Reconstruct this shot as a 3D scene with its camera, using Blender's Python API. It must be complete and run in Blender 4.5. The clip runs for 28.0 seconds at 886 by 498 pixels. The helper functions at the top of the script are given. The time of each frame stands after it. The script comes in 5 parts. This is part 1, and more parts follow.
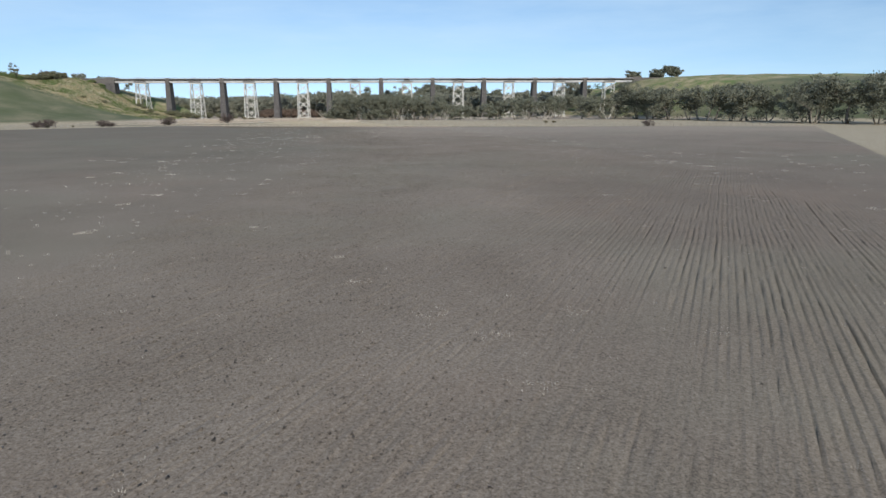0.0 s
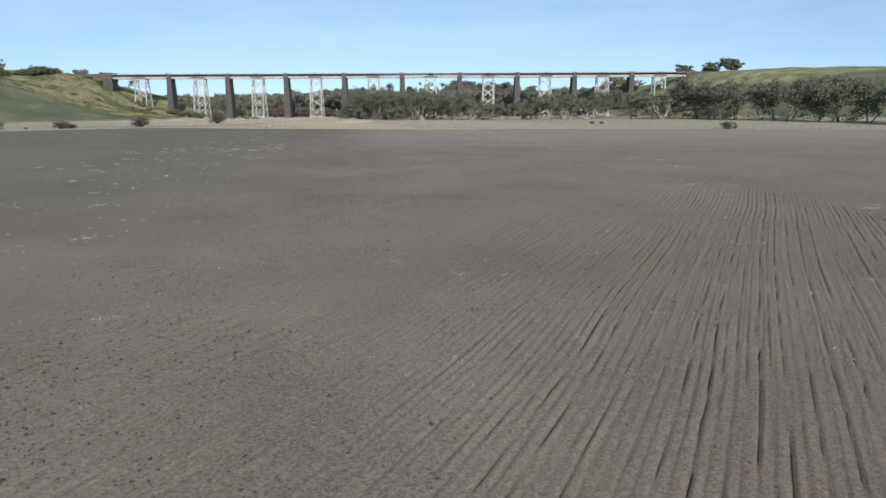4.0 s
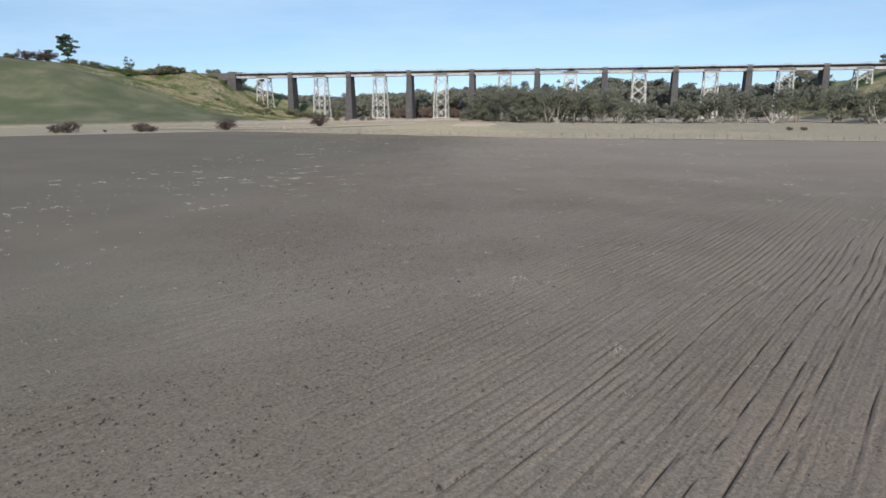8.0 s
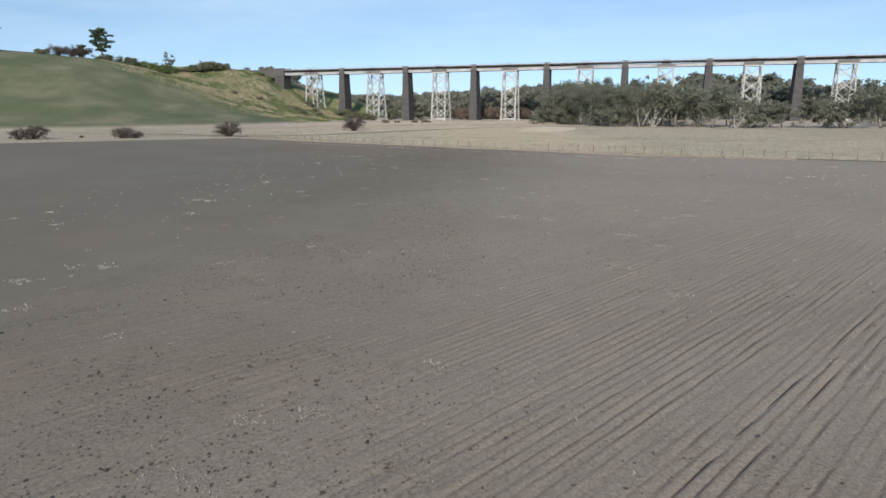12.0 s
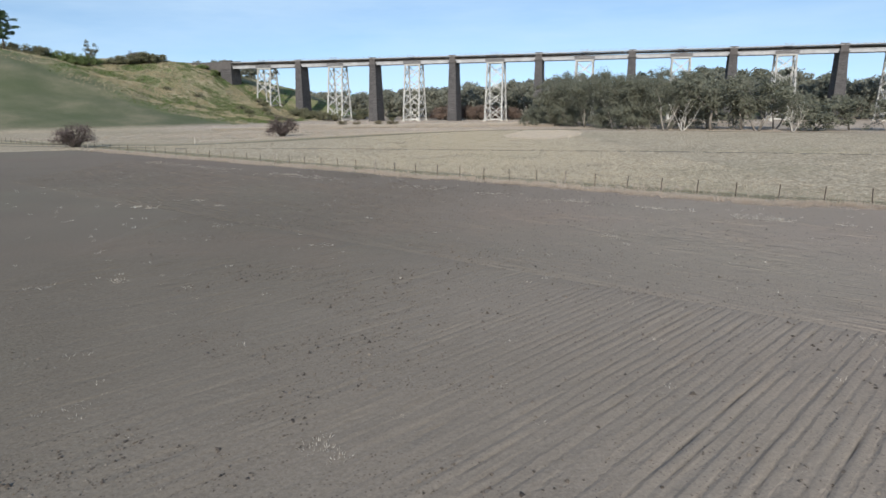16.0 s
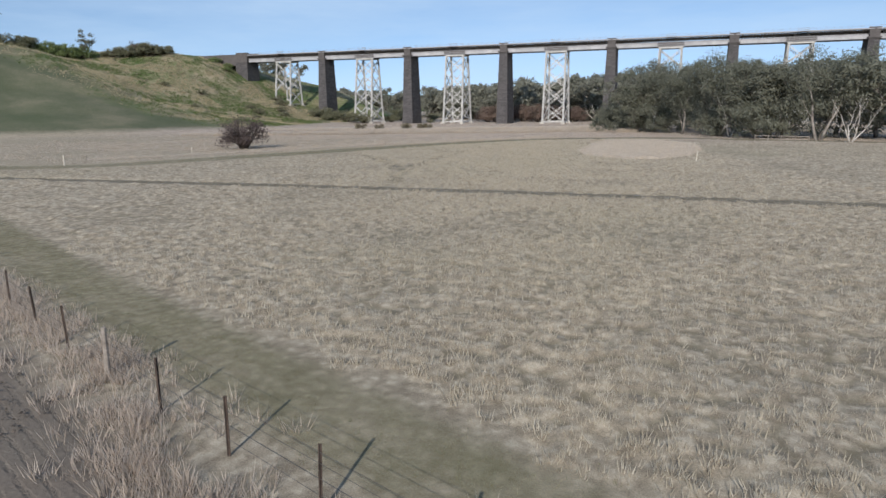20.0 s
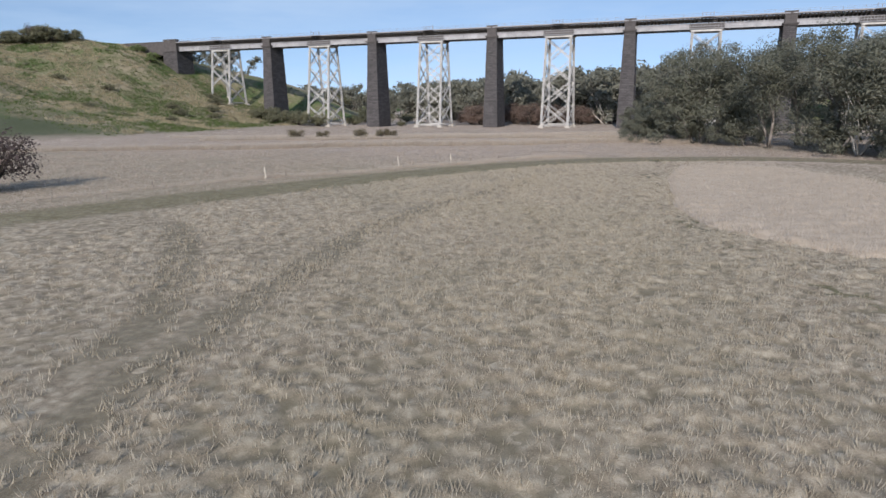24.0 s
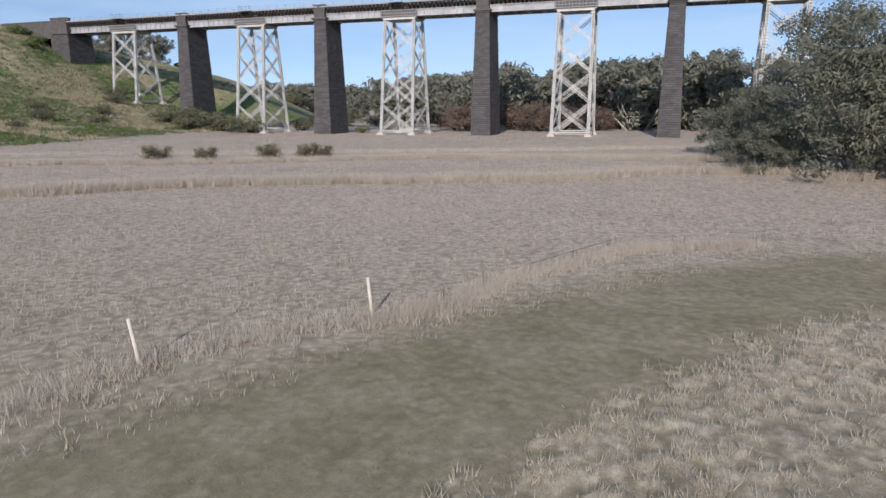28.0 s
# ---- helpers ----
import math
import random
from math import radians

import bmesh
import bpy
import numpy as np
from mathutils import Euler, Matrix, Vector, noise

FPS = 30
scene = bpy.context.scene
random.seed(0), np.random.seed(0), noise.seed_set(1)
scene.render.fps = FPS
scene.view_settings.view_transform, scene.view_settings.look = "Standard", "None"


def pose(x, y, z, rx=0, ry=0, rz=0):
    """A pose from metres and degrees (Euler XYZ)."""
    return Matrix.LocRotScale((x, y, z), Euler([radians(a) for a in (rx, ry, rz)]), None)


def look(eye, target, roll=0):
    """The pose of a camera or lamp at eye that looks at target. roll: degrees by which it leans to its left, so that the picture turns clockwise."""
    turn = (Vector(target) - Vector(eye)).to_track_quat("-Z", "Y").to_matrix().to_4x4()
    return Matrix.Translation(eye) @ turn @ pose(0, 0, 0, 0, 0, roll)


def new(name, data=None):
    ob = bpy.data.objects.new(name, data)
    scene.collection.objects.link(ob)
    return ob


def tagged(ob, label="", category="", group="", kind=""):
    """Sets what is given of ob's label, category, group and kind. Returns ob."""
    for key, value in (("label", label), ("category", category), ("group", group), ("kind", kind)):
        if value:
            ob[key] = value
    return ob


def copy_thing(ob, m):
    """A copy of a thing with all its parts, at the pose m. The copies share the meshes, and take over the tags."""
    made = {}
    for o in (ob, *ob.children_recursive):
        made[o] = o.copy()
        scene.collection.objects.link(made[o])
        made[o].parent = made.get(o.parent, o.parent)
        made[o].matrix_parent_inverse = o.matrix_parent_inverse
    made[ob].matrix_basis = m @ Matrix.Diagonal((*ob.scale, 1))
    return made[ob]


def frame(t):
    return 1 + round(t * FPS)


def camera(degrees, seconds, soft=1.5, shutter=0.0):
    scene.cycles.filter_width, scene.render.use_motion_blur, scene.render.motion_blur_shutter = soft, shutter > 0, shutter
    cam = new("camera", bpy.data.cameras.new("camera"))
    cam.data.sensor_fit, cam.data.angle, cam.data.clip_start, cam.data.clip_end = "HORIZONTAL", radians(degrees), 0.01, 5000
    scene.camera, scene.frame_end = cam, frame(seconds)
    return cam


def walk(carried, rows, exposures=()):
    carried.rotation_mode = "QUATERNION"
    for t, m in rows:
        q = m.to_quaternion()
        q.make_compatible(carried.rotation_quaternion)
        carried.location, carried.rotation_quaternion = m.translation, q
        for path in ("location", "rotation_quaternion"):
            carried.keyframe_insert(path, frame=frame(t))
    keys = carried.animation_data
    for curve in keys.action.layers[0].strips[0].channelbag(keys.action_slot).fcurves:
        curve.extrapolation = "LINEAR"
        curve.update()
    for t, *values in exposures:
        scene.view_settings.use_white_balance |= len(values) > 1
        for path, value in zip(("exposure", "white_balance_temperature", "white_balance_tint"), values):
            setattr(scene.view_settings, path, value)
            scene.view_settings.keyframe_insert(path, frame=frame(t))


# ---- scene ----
# The camera: a drone about seven metres over a river flat.
# World: x runs along the viaduct, y = 0 is the face of its piers, the camera comes from -y.
cam = camera(70.07, 28.0)
LEVEL = pose(0, 0, 0, 0.8, 0, 0)
ROWS = [
    (0.0, 210.95, -498.91, 14.36, -4.10, -13.41, 0.20),
    (0.5, 211.74, -492.68, 14.23, -4.20, -13.43, 0.18),
    (1.0, 212.56, -486.38, 14.13, -4.22, -13.44, 0.19),
    (1.5, 213.31, -480.11, 14.04, -4.31, -13.47, 0.21),
    (2.0, 214.13, -473.70, 13.91, -4.34, -13.50, 0.21),
    (2.5, 214.94, -467.29, 13.73, -4.40, -13.49, 0.23),
    (4.5, 218.26, -441.04, 13.64, 0.54, -13.57, 0.33),
    (5.0, 218.31, -434.70, 13.89, 2.33, -13.59, 0.36),
    (5.5, 218.82, -428.29, 13.67, 4.32, -13.55, 0.33),
    (6.0, 219.11, -421.75, 13.52, 6.15, -13.51, 0.37),
    (6.5, 219.33, -415.14, 13.37, 7.34, -13.51, 0.36),
    (7.0, 219.32, -408.67, 13.21, 8.12, -13.50, 0.42),
    (7.5, 219.28, -402.04, 13.02, 9.09, -13.49, 0.44),
    (8.0, 219.16, -395.54, 12.80, 11.05, -13.46, 0.44),
    (8.5, 218.97, -388.98, 12.71, 12.86, -13.44, 0.45),
    (9.0, 218.45, -382.49, 12.63, 14.29, -13.42, 0.47),
    (9.5, 217.76, -376.03, 12.51, 15.61, -13.40, 0.52),
    (10.0, 216.90, -369.50, 12.39, 17.15, -13.37, 0.54),
    (10.5, 216.01, -363.04, 12.37, 18.57, -13.35, 0.49),
    (11.0, 214.91, -356.44, 12.28, 18.30, -13.36, 0.53),
    (11.5, 213.86, -349.96, 12.26, 17.96, -13.40, 0.55),
    (12.0, 212.72, -343.43, 12.19, 17.73, -13.44, 0.55),
    (12.5, 211.49, -336.91, 12.12, 17.49, -13.45, 0.57),
    (14.5, 205.98, -309.48, 11.15, 16.85, -13.43, 0.60),
    (15.0, 204.80, -303.02, 11.03, 16.73, -13.44, 0.64),
    (15.5, 203.52, -296.53, 10.90, 16.62, -13.44, 0.61),
    (16.0, 202.28, -289.94, 10.70, 16.61, -13.46, 0.61),
    (16.5, 200.93, -283.34, 10.57, 17.59, -13.45, 0.64),
    (17.0, 199.41, -276.82, 10.45, 18.95, -13.43, 0.63),
    (17.5, 197.82, -270.40, 10.29, 20.23, -13.41, 0.67),
    (18.0, 196.15, -264.02, 10.20, 21.35, -13.40, 0.68),
    (18.5, 194.51, -257.68, 9.97, 21.71, -13.36, 0.69),
    (19.0, 192.73, -251.38, 9.82, 21.57, -13.35, 0.66),
    (19.5, 190.99, -245.20, 9.71, 21.44, -13.36, 0.69),
    (20.0, 189.24, -238.99, 9.61, 21.34, -13.38, 0.65),
    (20.5, 187.44, -232.89, 9.47, 21.23, -13.36, 0.65),
    (21.0, 185.59, -226.91, 9.34, 21.13, -13.35, 0.64),
    (21.5, 183.72, -221.05, 9.26, 20.93, -13.35, 0.64),
    (23.5, 175.76, -196.53, 9.25, 20.07, -13.50, 0.59),
    (24.0, 173.84, -190.25, 9.17, 19.95, -13.51, 0.58),
    (24.5, 171.78, -183.86, 9.12, 19.78, -13.51, 0.52),
    (25.0, 169.70, -177.49, 9.03, 19.62, -13.51, 0.52),
    (25.5, 167.65, -171.04, 8.94, 19.43, -13.52, 0.50),
    (26.0, 165.90, -165.06, 8.85, 19.31, -13.52, 0.49),
    (26.5, 163.96, -158.60, 8.76, 19.14, -13.50, 0.48),
    (27.0, 162.05, -152.14, 8.63, 18.99, -13.50, 0.46),
    (27.5, 160.13, -145.60, 8.54, 18.82, -13.51, 0.47),
    (28.0, 158.18, -138.99, 8.44, 18.66, -13.51, 0.45),
]
walk(cam, [(t, LEVEL @ pose(x, y, z, 90 + pitch, roll, yaw)) for t, x, y, z, yaw, pitch, roll in ROWS],
     [(0.0, 0.0, 6500, 7), (12.5, 0.02, 6500, 8), (18.0, 0.04, 6420, 9), (21.0, -0.22, 6330, 13), (28.0, -0.14, 6320, 15)])

# Daylight: low winter sun from behind the camera.
SUN_UP, SUN_AZ = 26.9, 172.2
world = bpy.data.worlds.new("sky")
scene.world = world
world.use_nodes = True
wn = world.node_tree.nodes
sky = wn.new("ShaderNodeTexSky")
sky.sky_type = "NISHITA"
sky.sun_disc = False
sky.sun_elevation, sky.sun_rotation = radians(SUN_UP), radians(SUN_AZ)
sky.altitude, sky.air_density, sky.dust_density, sky.ozone_density = 50, 1.0, 0.2, 2.0
# the sky is looked up a little above the line of sight, and carries thin high cloud
wl = world.node_tree.links
way = wn.new("ShaderNodeTexCoord")
up = wn.new("ShaderNodeVectorMath")
up.operation = "ADD"
up.inputs[1].default_value = (0, 0, 0.12)
wl.new(way.outputs["Generated"], up.inputs[0])
wl.new(up.outputs[0], sky.inputs["Vector"])
streak = wn.new("ShaderNodeMapping")
streak.inputs["Scale"].default_value = (1.2, 1.2, 7.0)
wl.new(way.outputs["Generated"], streak.inputs[0])
cirrus = wn.new("ShaderNodeTexNoise")
cirrus.inputs["Scale"].default_value, cirrus.inputs["Detail"].default_value, cirrus.inputs["Roughness"].default_value = 2.2, 6, 0.6
wl.new(streak.outputs[0], cirrus.inputs["Vector"])
thin = wn.new("ShaderNodeMapRange")
thin.inputs[1].default_value, thin.inputs[2].default_value, thin.inputs[4].default_value = 0.35, 0.80, 0.62
wl.new(cirrus.outputs[0], thin.inputs[0])
veil = wn.new("ShaderNodeMix")
veil.data_type = "RGBA"
veil.inputs[7].default_value = (4.3, 5.6, 7.0, 1)
wl.new(thin.outputs[0], veil.inputs[0])
wl.new(sky.outputs[0], veil.inputs[6])
wl.new(veil.outputs[2], wn["Background"].inputs["Color"])
wn["Background"].inputs["Strength"].default_value = 0.15
sun = new("sun", bpy.data.lights.new("sun", "SUN"))
sun.data.energy, sun.data.angle, sun.data.color = 5.0, radians(0.5), (1.0, 0.93, 0.83)
az, el = radians(SUN_AZ), radians(SUN_UP)
sun.matrix_world = look((0, 0, 0), (-math.sin(az) * math.cos(el), -math.cos(az) * math.cos(el), -math.sin(el)))

# ---- materials ----
class Graph:
    """Short hand for node trees."""
    def __init__(self, name):
        self.mat = bpy.data.materials.new(name)
        self.mat.use_nodes = True
        self.n, self.l = self.mat.node_tree.nodes, self.mat.node_tree.links
        self.bsdf = self.n["Principled BSDF"]
        self.pos = self.n.new("ShaderNodeNewGeometry").outputs["Position"]
        self.bsdf.inputs["Specular IOR Level"].default_value = 0.25

    def put(self, socket, value):
        if hasattr(value, "is_linked"):
            self.l.new(value, socket)
        else:
            socket.default_value = value

    def math(self, op, a, b=0.0, clamp=False):
        k = self.n.new("ShaderNodeMath")
        k.operation, k.use_clamp = op, clamp
        self.put(k.inputs[0], a)
        self.put(k.inputs[1], b)
        return k.outputs[0]

    def noise(self, scale, detail=4.0, rough=0.55, vector=None, stretch=None, rot=0.0):
        v = self.pos if vector is None else vector
        if stretch:
            mp = self.n.new("ShaderNodeMapping")
            mp.vector_type = "TEXTURE"
            mp.inputs["Scale"].default_value = stretch
            mp.inputs["Rotation"].default_value = (0, 0, rot)
            self.l.new(v, mp.inputs[0])
            v = mp.outputs[0]
        k = self.n.new("ShaderNodeTexNoise")
        k.inputs["Scale"].default_value, k.inputs["Detail"].default_value, k.inputs["Roughness"].default_value = scale, detail, rough
        self.l.new(v, k.inputs["Vector"])
        return k.outputs[0]

    def cells(self, scale, feature="F1", vector=None, out=0):
        k = self.n.new("ShaderNodeTexVoronoi")
        k.feature = feature
        k.inputs["Scale"].default_value = scale
        self.l.new(self.pos if vector is None else vector, k.inputs["Vector"])
        return k.outputs[out]

    def span(self, v, a, b, c=0.0, d=1.0):
        k = self.n.new("ShaderNodeMapRange")
        k.inputs[1].default_value, k.inputs[2].default_value, k.inputs[3].default_value, k.inputs[4].default_value = a, b, c, d
        self.put(k.inputs[0], v)
        return k.outputs[0]

    def ramp(self, v, stops):
        k = self.n.new("ShaderNodeValToRGB")
        e = k.color_ramp.elements
        while len(e) < len(stops):
            e.new(0.5)
        for i, (p, c) in enumerate(stops):
            e[i].position, e[i].color = p, (*c, 1)
        self.put(k.inputs[0], v)
        return k.outputs[0]

    def mix(self, f, a, b, mode="MIX"):
        k = self.n.new("ShaderNodeMix")
        k.data_type, k.blend_type = "RGBA", mode
        self.put(k.inputs[0], f)
        for s, v in ((k.inputs[6], a), (k.inputs[7], b)):
            self.put(s, v if hasattr(v, "is_linked") else (*v, 1))
        return k.outputs[2]

    def xyz(self):
        k = self.n.new("ShaderNodeSeparateXYZ")
        self.l.new(self.pos, k.inputs[0])
        return k.outputs[0], k.outputs[1], k.outputs[2]

    def side(self, x, y, nx, ny, c):
        """Signed distance to a line in the plan: nx * x + ny * y - c."""
        return self.math("SUBTRACT", self.math("ADD", self.math("MULTIPLY", x, nx), self.math("MULTIPLY", y, ny)), c)

    def done(self, colour, rough=0.9, bump=None, strength=0.5, dist=0.05, metal=0.0):
        self.put(self.bsdf.inputs["Base Color"], colour if hasattr(colour, "is_linked") else (*colour, 1))
        self.put(self.bsdf.inputs["Roughness"], rough)
        self.put(self.bsdf.inputs["Metallic"], metal)
        if bump is not None:
            k = self.n.new("ShaderNodeBump")
            k.inputs["Strength"].default_value, k.inputs["Distance"].default_value = strength, dist
            self.l.new(bump, k.inputs["Height"])
            self.l.new(k.outputs[0], self.bsdf.inputs["Normal"])
        return self.mat


def plain(name, c1, c2, scale=2.0, rough=0.85, bump=0.3, dist=0.03, fine=9.0, metal=0.0):
    """Two colours mixed by a coarse and a fine noise."""
    g = Graph(name)
    a, b = g.noise(scale, 5), g.noise(scale * fine, 3)
    f = g.math("ADD", g.math("MULTIPLY", a, 0.6), g.math("MULTIPLY", b, 0.4))
    col = g.mix(g.span(f, 0.36, 0.64), c1, c2)
    return g.done(col, rough, b, bump, dist, metal)


def per_piece(name, stops, rough=0.85, island=False, scale=6.0, bump=0.4, dist=0.03, amount=0.5):
    """Colour varied piece by piece, with grain."""
    g = Graph(name)
    if island:
        r = g.n.new("ShaderNodeNewGeometry").outputs["Random Per Island"]
    else:
        r = g.n.new("ShaderNodeObjectInfo").outputs["Random"]
    k = g.noise(scale, 4)
    f = g.math("ADD", g.math("MULTIPLY", r, 1 - amount), g.math("MULTIPLY", k, amount))
    return g.done(g.ramp(f, stops), rough, k, bump, dist)


def ground_material():
    g = Graph("ground")
    x, y, z = g.xyz()
    wob = g.math("MULTIPLY", g.math("SUBTRACT", g.noise(0.35, 4), 0.5), 2.4)
    # ploughed field
    d1 = g.side(x, y, -0.3624, -0.9320, 150.25)
    d2 = g.side(x, y, -0.198, -0.980, 191.6)
    d3 = g.side(x, y, 0.650, -0.760, 230.1 + 0.0)
    d4 = g.side(x, y, -0.860, 0.511, -453.0)
    field = g.math("MINIMUM", g.math("MAXIMUM", d1, d2), g.math("MINIMUM", d3, d4))
    in_field = g.span(g.math("ADD", field, wob), -0.4, 0.6)
    # rows drilled along the field, and a headland along the fence
    along = radians(-27.8)
    rx, ry = math.cos(along), math.sin(along)
    across = g.math("ADD", g.math("MULTIPLY", x, rx), g.math("MULTIPLY", y, ry))
    head = g.side(x, y, -0.3624, -0.9320, 154.3)
    use_head = g.math("LESS_THAN", head, 21.0)
    bend = g.math("ADD", g.math("MULTIPLY", g.noise(0.08, 2), 0.25), g.math("MULTIPLY", g.noise(2.5, 4, 0.7), 0.17))

    def rows_of(lane):
        lane = g.math("DIVIDE", g.math("ADD", lane, bend), 0.31)
        k = g.n.new("ShaderNodeTexWhiteNoise")
        k.noise_dimensions = "1D"
        g.put(k.inputs["W"], g.math("FLOOR", lane))
        ridge = g.math("ABSOLUTE", g.math("SUBTRACT", g.math("FRACT", lane), 0.5))
        return ridge, k.outputs["Value"]

    r1, k1 = rows_of(across)
    r2, k2 = rows_of(head)
    ridge = g.math("ADD", g.math("MULTIPLY", r1, g.math("SUBTRACT", 1.0, use_head)), g.math("MULTIPLY", r2, use_head))
    kind = g.math("ADD", g.math("MULTIPLY", k1, g.math("SUBTRACT", 1.0, use_head)), g.math("MULTIPLY", k2, use_head))
    east = g.math("ADD", g.math("ADD", x, g.math("MULTIPLY", g.math("MAXIMUM", g.math("ADD", y, 370.0), 0.0), 0.2)), g.math("MULTIPLY", g.math("SUBTRACT", g.noise(0.10, 3), 0.5), 14.0))
    patchy = g.math("MULTIPLY", g.span(g.noise(0.045, 3), 0.38, 0.52, 0.6, 1.0), g.span(east, 213.0, 224.0))
    patchy = g.math("MAXIMUM", g.math("MAXIMUM", patchy, g.math("MULTIPLY", g.span(head, 19.0, 9.0, 0.0, 1.0), g.span(x, 198.0, 182.0, 0.2, 1.0))), 0.10)
    broken = g.span(g.noise(5.5, 5, 0.75), 0.40, 0.56)
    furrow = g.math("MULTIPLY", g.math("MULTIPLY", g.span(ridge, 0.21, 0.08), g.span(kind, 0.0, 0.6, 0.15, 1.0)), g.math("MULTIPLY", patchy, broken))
    grain = g.noise(11.0, 5, 0.9)
    clod = g.cells(5.5)
    soil_f = g.math("ADD", g.math("MULTIPLY", grain, 0.82), g.math("MULTIPLY", g.noise(0.09, 4), 0.18))
    soil = g.ramp(soil_f, [(0.40, (0.088, 0.070, 0.056)), (0.465, (0.160, 0.130, 0.105)), (0.53, (0.205, 0.170, 0.140)), (0.61, (0.27, 0.232, 0.195))])
    # paler towards the fence: the glow opposite the sun, put into the colour
    soil = g.mix(g.span(y, -400.0, -265.0, 0.0, 0.22), soil, (0.285, 0.238, 0.197))
    # darker furrow lines: the shade in the rows, put into the colour
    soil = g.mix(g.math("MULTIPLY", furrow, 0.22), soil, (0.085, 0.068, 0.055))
    # the modelled grooves get their shade in the soil colour as well
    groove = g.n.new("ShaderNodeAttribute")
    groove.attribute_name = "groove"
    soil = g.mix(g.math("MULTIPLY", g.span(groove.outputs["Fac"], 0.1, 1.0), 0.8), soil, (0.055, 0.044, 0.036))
    # shading of the eastern rows, painted as one darker soil tone
    row_shade = g.math("MULTIPLY", g.span(x, 219.0, 229.0), g.span(y, -380.0, -440.0))
    soil = g.mix(g.math("MULTIPLY", row_shade, 0.30), soil, (0.10, 0.082, 0.067))
    weedy = g.span(g.math("ADD", x, g.math("MULTIPLY", g.math("SUBTRACT", g.noise(0.06, 3), 0.5), 22.0)), 211.0, 188.0)
    soil = g.mix(g.math("MULTIPLY", weedy, g.span(y, -440.0, -390.0, 0.15, 0.50)), soil, (0.105, 0.097, 0.073))
    soil = g.mix(g.span(head, 20.0, 6.0, 0.0, 0.30), soil, (0.27, 0.213, 0.178))
    soil = g.mix(g.span(g.noise(0.05, 4, 0.6), 0.52, 0.68, 0.0, 0.35), soil, (0.215, 0.160, 0.128))
    # darker west, paler east: the same antisolar glow painted across the soil
    late = g.span(y, -345.0, -300.0)
    soil = g.mix(g.math("MULTIPLY", late, g.span(x, 205.0, 172.0, 0.0, 0.28)), soil, (0.105, 0.085, 0.069))
    soil = g.mix(g.math("MULTIPLY", late, g.span(x, 186.0, 206.0, 0.0, 0.36)), soil, (0.32, 0.275, 0.23))
    tint = g.span(g.noise(0.03, 4, 0.6), 0.48, 0.68, 0.0, 0.28)
    soil = g.mix(tint, soil, (0.165, 0.168, 0.125))
    straw = g.math("MULTIPLY", g.span(g.noise(9.0, 4, 0.7), 0.60, 0.70), g.span(g.noise(0.12, 4), 0.52, 0.70))
    soil = g.mix(g.math("MULTIPLY", straw, 0.5), soil, (0.38, 0.345, 0.285))
    # dark specks paint the shaded sides of small clods into the soil
    clod_shade = g.math("MULTIPLY", g.span(g.cells(8.5), 0.15, 0.23, 1.0, 0.0), g.span(g.noise(0.35, 4, 0.65), 0.44, 0.60))
    soil = g.mix(g.math("MULTIPLY", clod_shade, 0.75), soil, (0.075, 0.060, 0.050))
    chip = g.math("MULTIPLY", g.span(g.cells(6.3), 0.09, 0.13, 1.0, 0.0), g.span(g.noise(0.6, 4, 0.65), 0.47, 0.60))
    soil = g.mix(g.math("MULTIPLY", chip, 0.6), soil, (0.33, 0.295, 0.25))
    rug = g.span(g.noise(0.12, 4, 0.6), 0.40, 0.58, 0.25, 1.0)
    soil_h = g.math("ADD", g.math("MULTIPLY", g.math("MULTIPLY", g.span(g.cells(9.0), 0.1, 0.55, 1.0, 0.0), rug), 0.22), g.math("SUBTRACT", g.math("MULTIPLY", grain, 0.6), g.math("MULTIPLY", furrow, 1.0)))
    # dry meadow with tussocks
    warp = g.n.new("ShaderNodeVectorMath")
    warp.operation = "ADD"
    g.l.new(g.pos, warp.inputs[0])
    wn2 = g.n.new("ShaderNodeTexNoise")
    wn2.inputs["Scale"].default_value, wn2.inputs["Detail"].default_value = 1.6, 2
    g.l.new(g.pos, wn2.inputs["Vector"])
    half = g.n.new("ShaderNodeVectorMath")
    half.operation = "SCALE"
    half.inputs["Scale"].default_value = 0.5
    g.l.new(wn2.outputs["Color"], half.inputs[0])
    g.l.new(half.outputs[0], warp.inputs[1])
    # pale lumps with darker gaps: some tussock shading is put into the colour
    tus = g.span(g.cells(3.3, "SMOOTH_F1", warp.outputs[0]), 0.10, 0.62, 1.0, 0.0)
    tus = g.math("ADD", g.math("MULTIPLY", tus, 0.26), g.math("ADD", g.math("MULTIPLY", g.noise(4.4, 6, 0.85), 0.56), g.math("MULTIPLY", g.noise(0.5, 4, 0.6), 0.18)))
    blade = g.noise(26.0, 5, 0.85)
    mf = g.math("ADD", g.math("MULTIPLY", tus, 0.52), g.math("MULTIPLY", blade, 0.48))
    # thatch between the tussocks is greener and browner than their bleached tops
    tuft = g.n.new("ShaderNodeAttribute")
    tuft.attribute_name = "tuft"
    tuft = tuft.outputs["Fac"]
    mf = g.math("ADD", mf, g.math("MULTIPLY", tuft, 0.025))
    meadow = g.ramp(mf, [(0.395, (0.195, 0.160, 0.114)), (0.46, (0.295, 0.250, 0.184)), (0.525, (0.385, 0.332, 0.250)), (0.60, (0.51, 0.448, 0.345))])
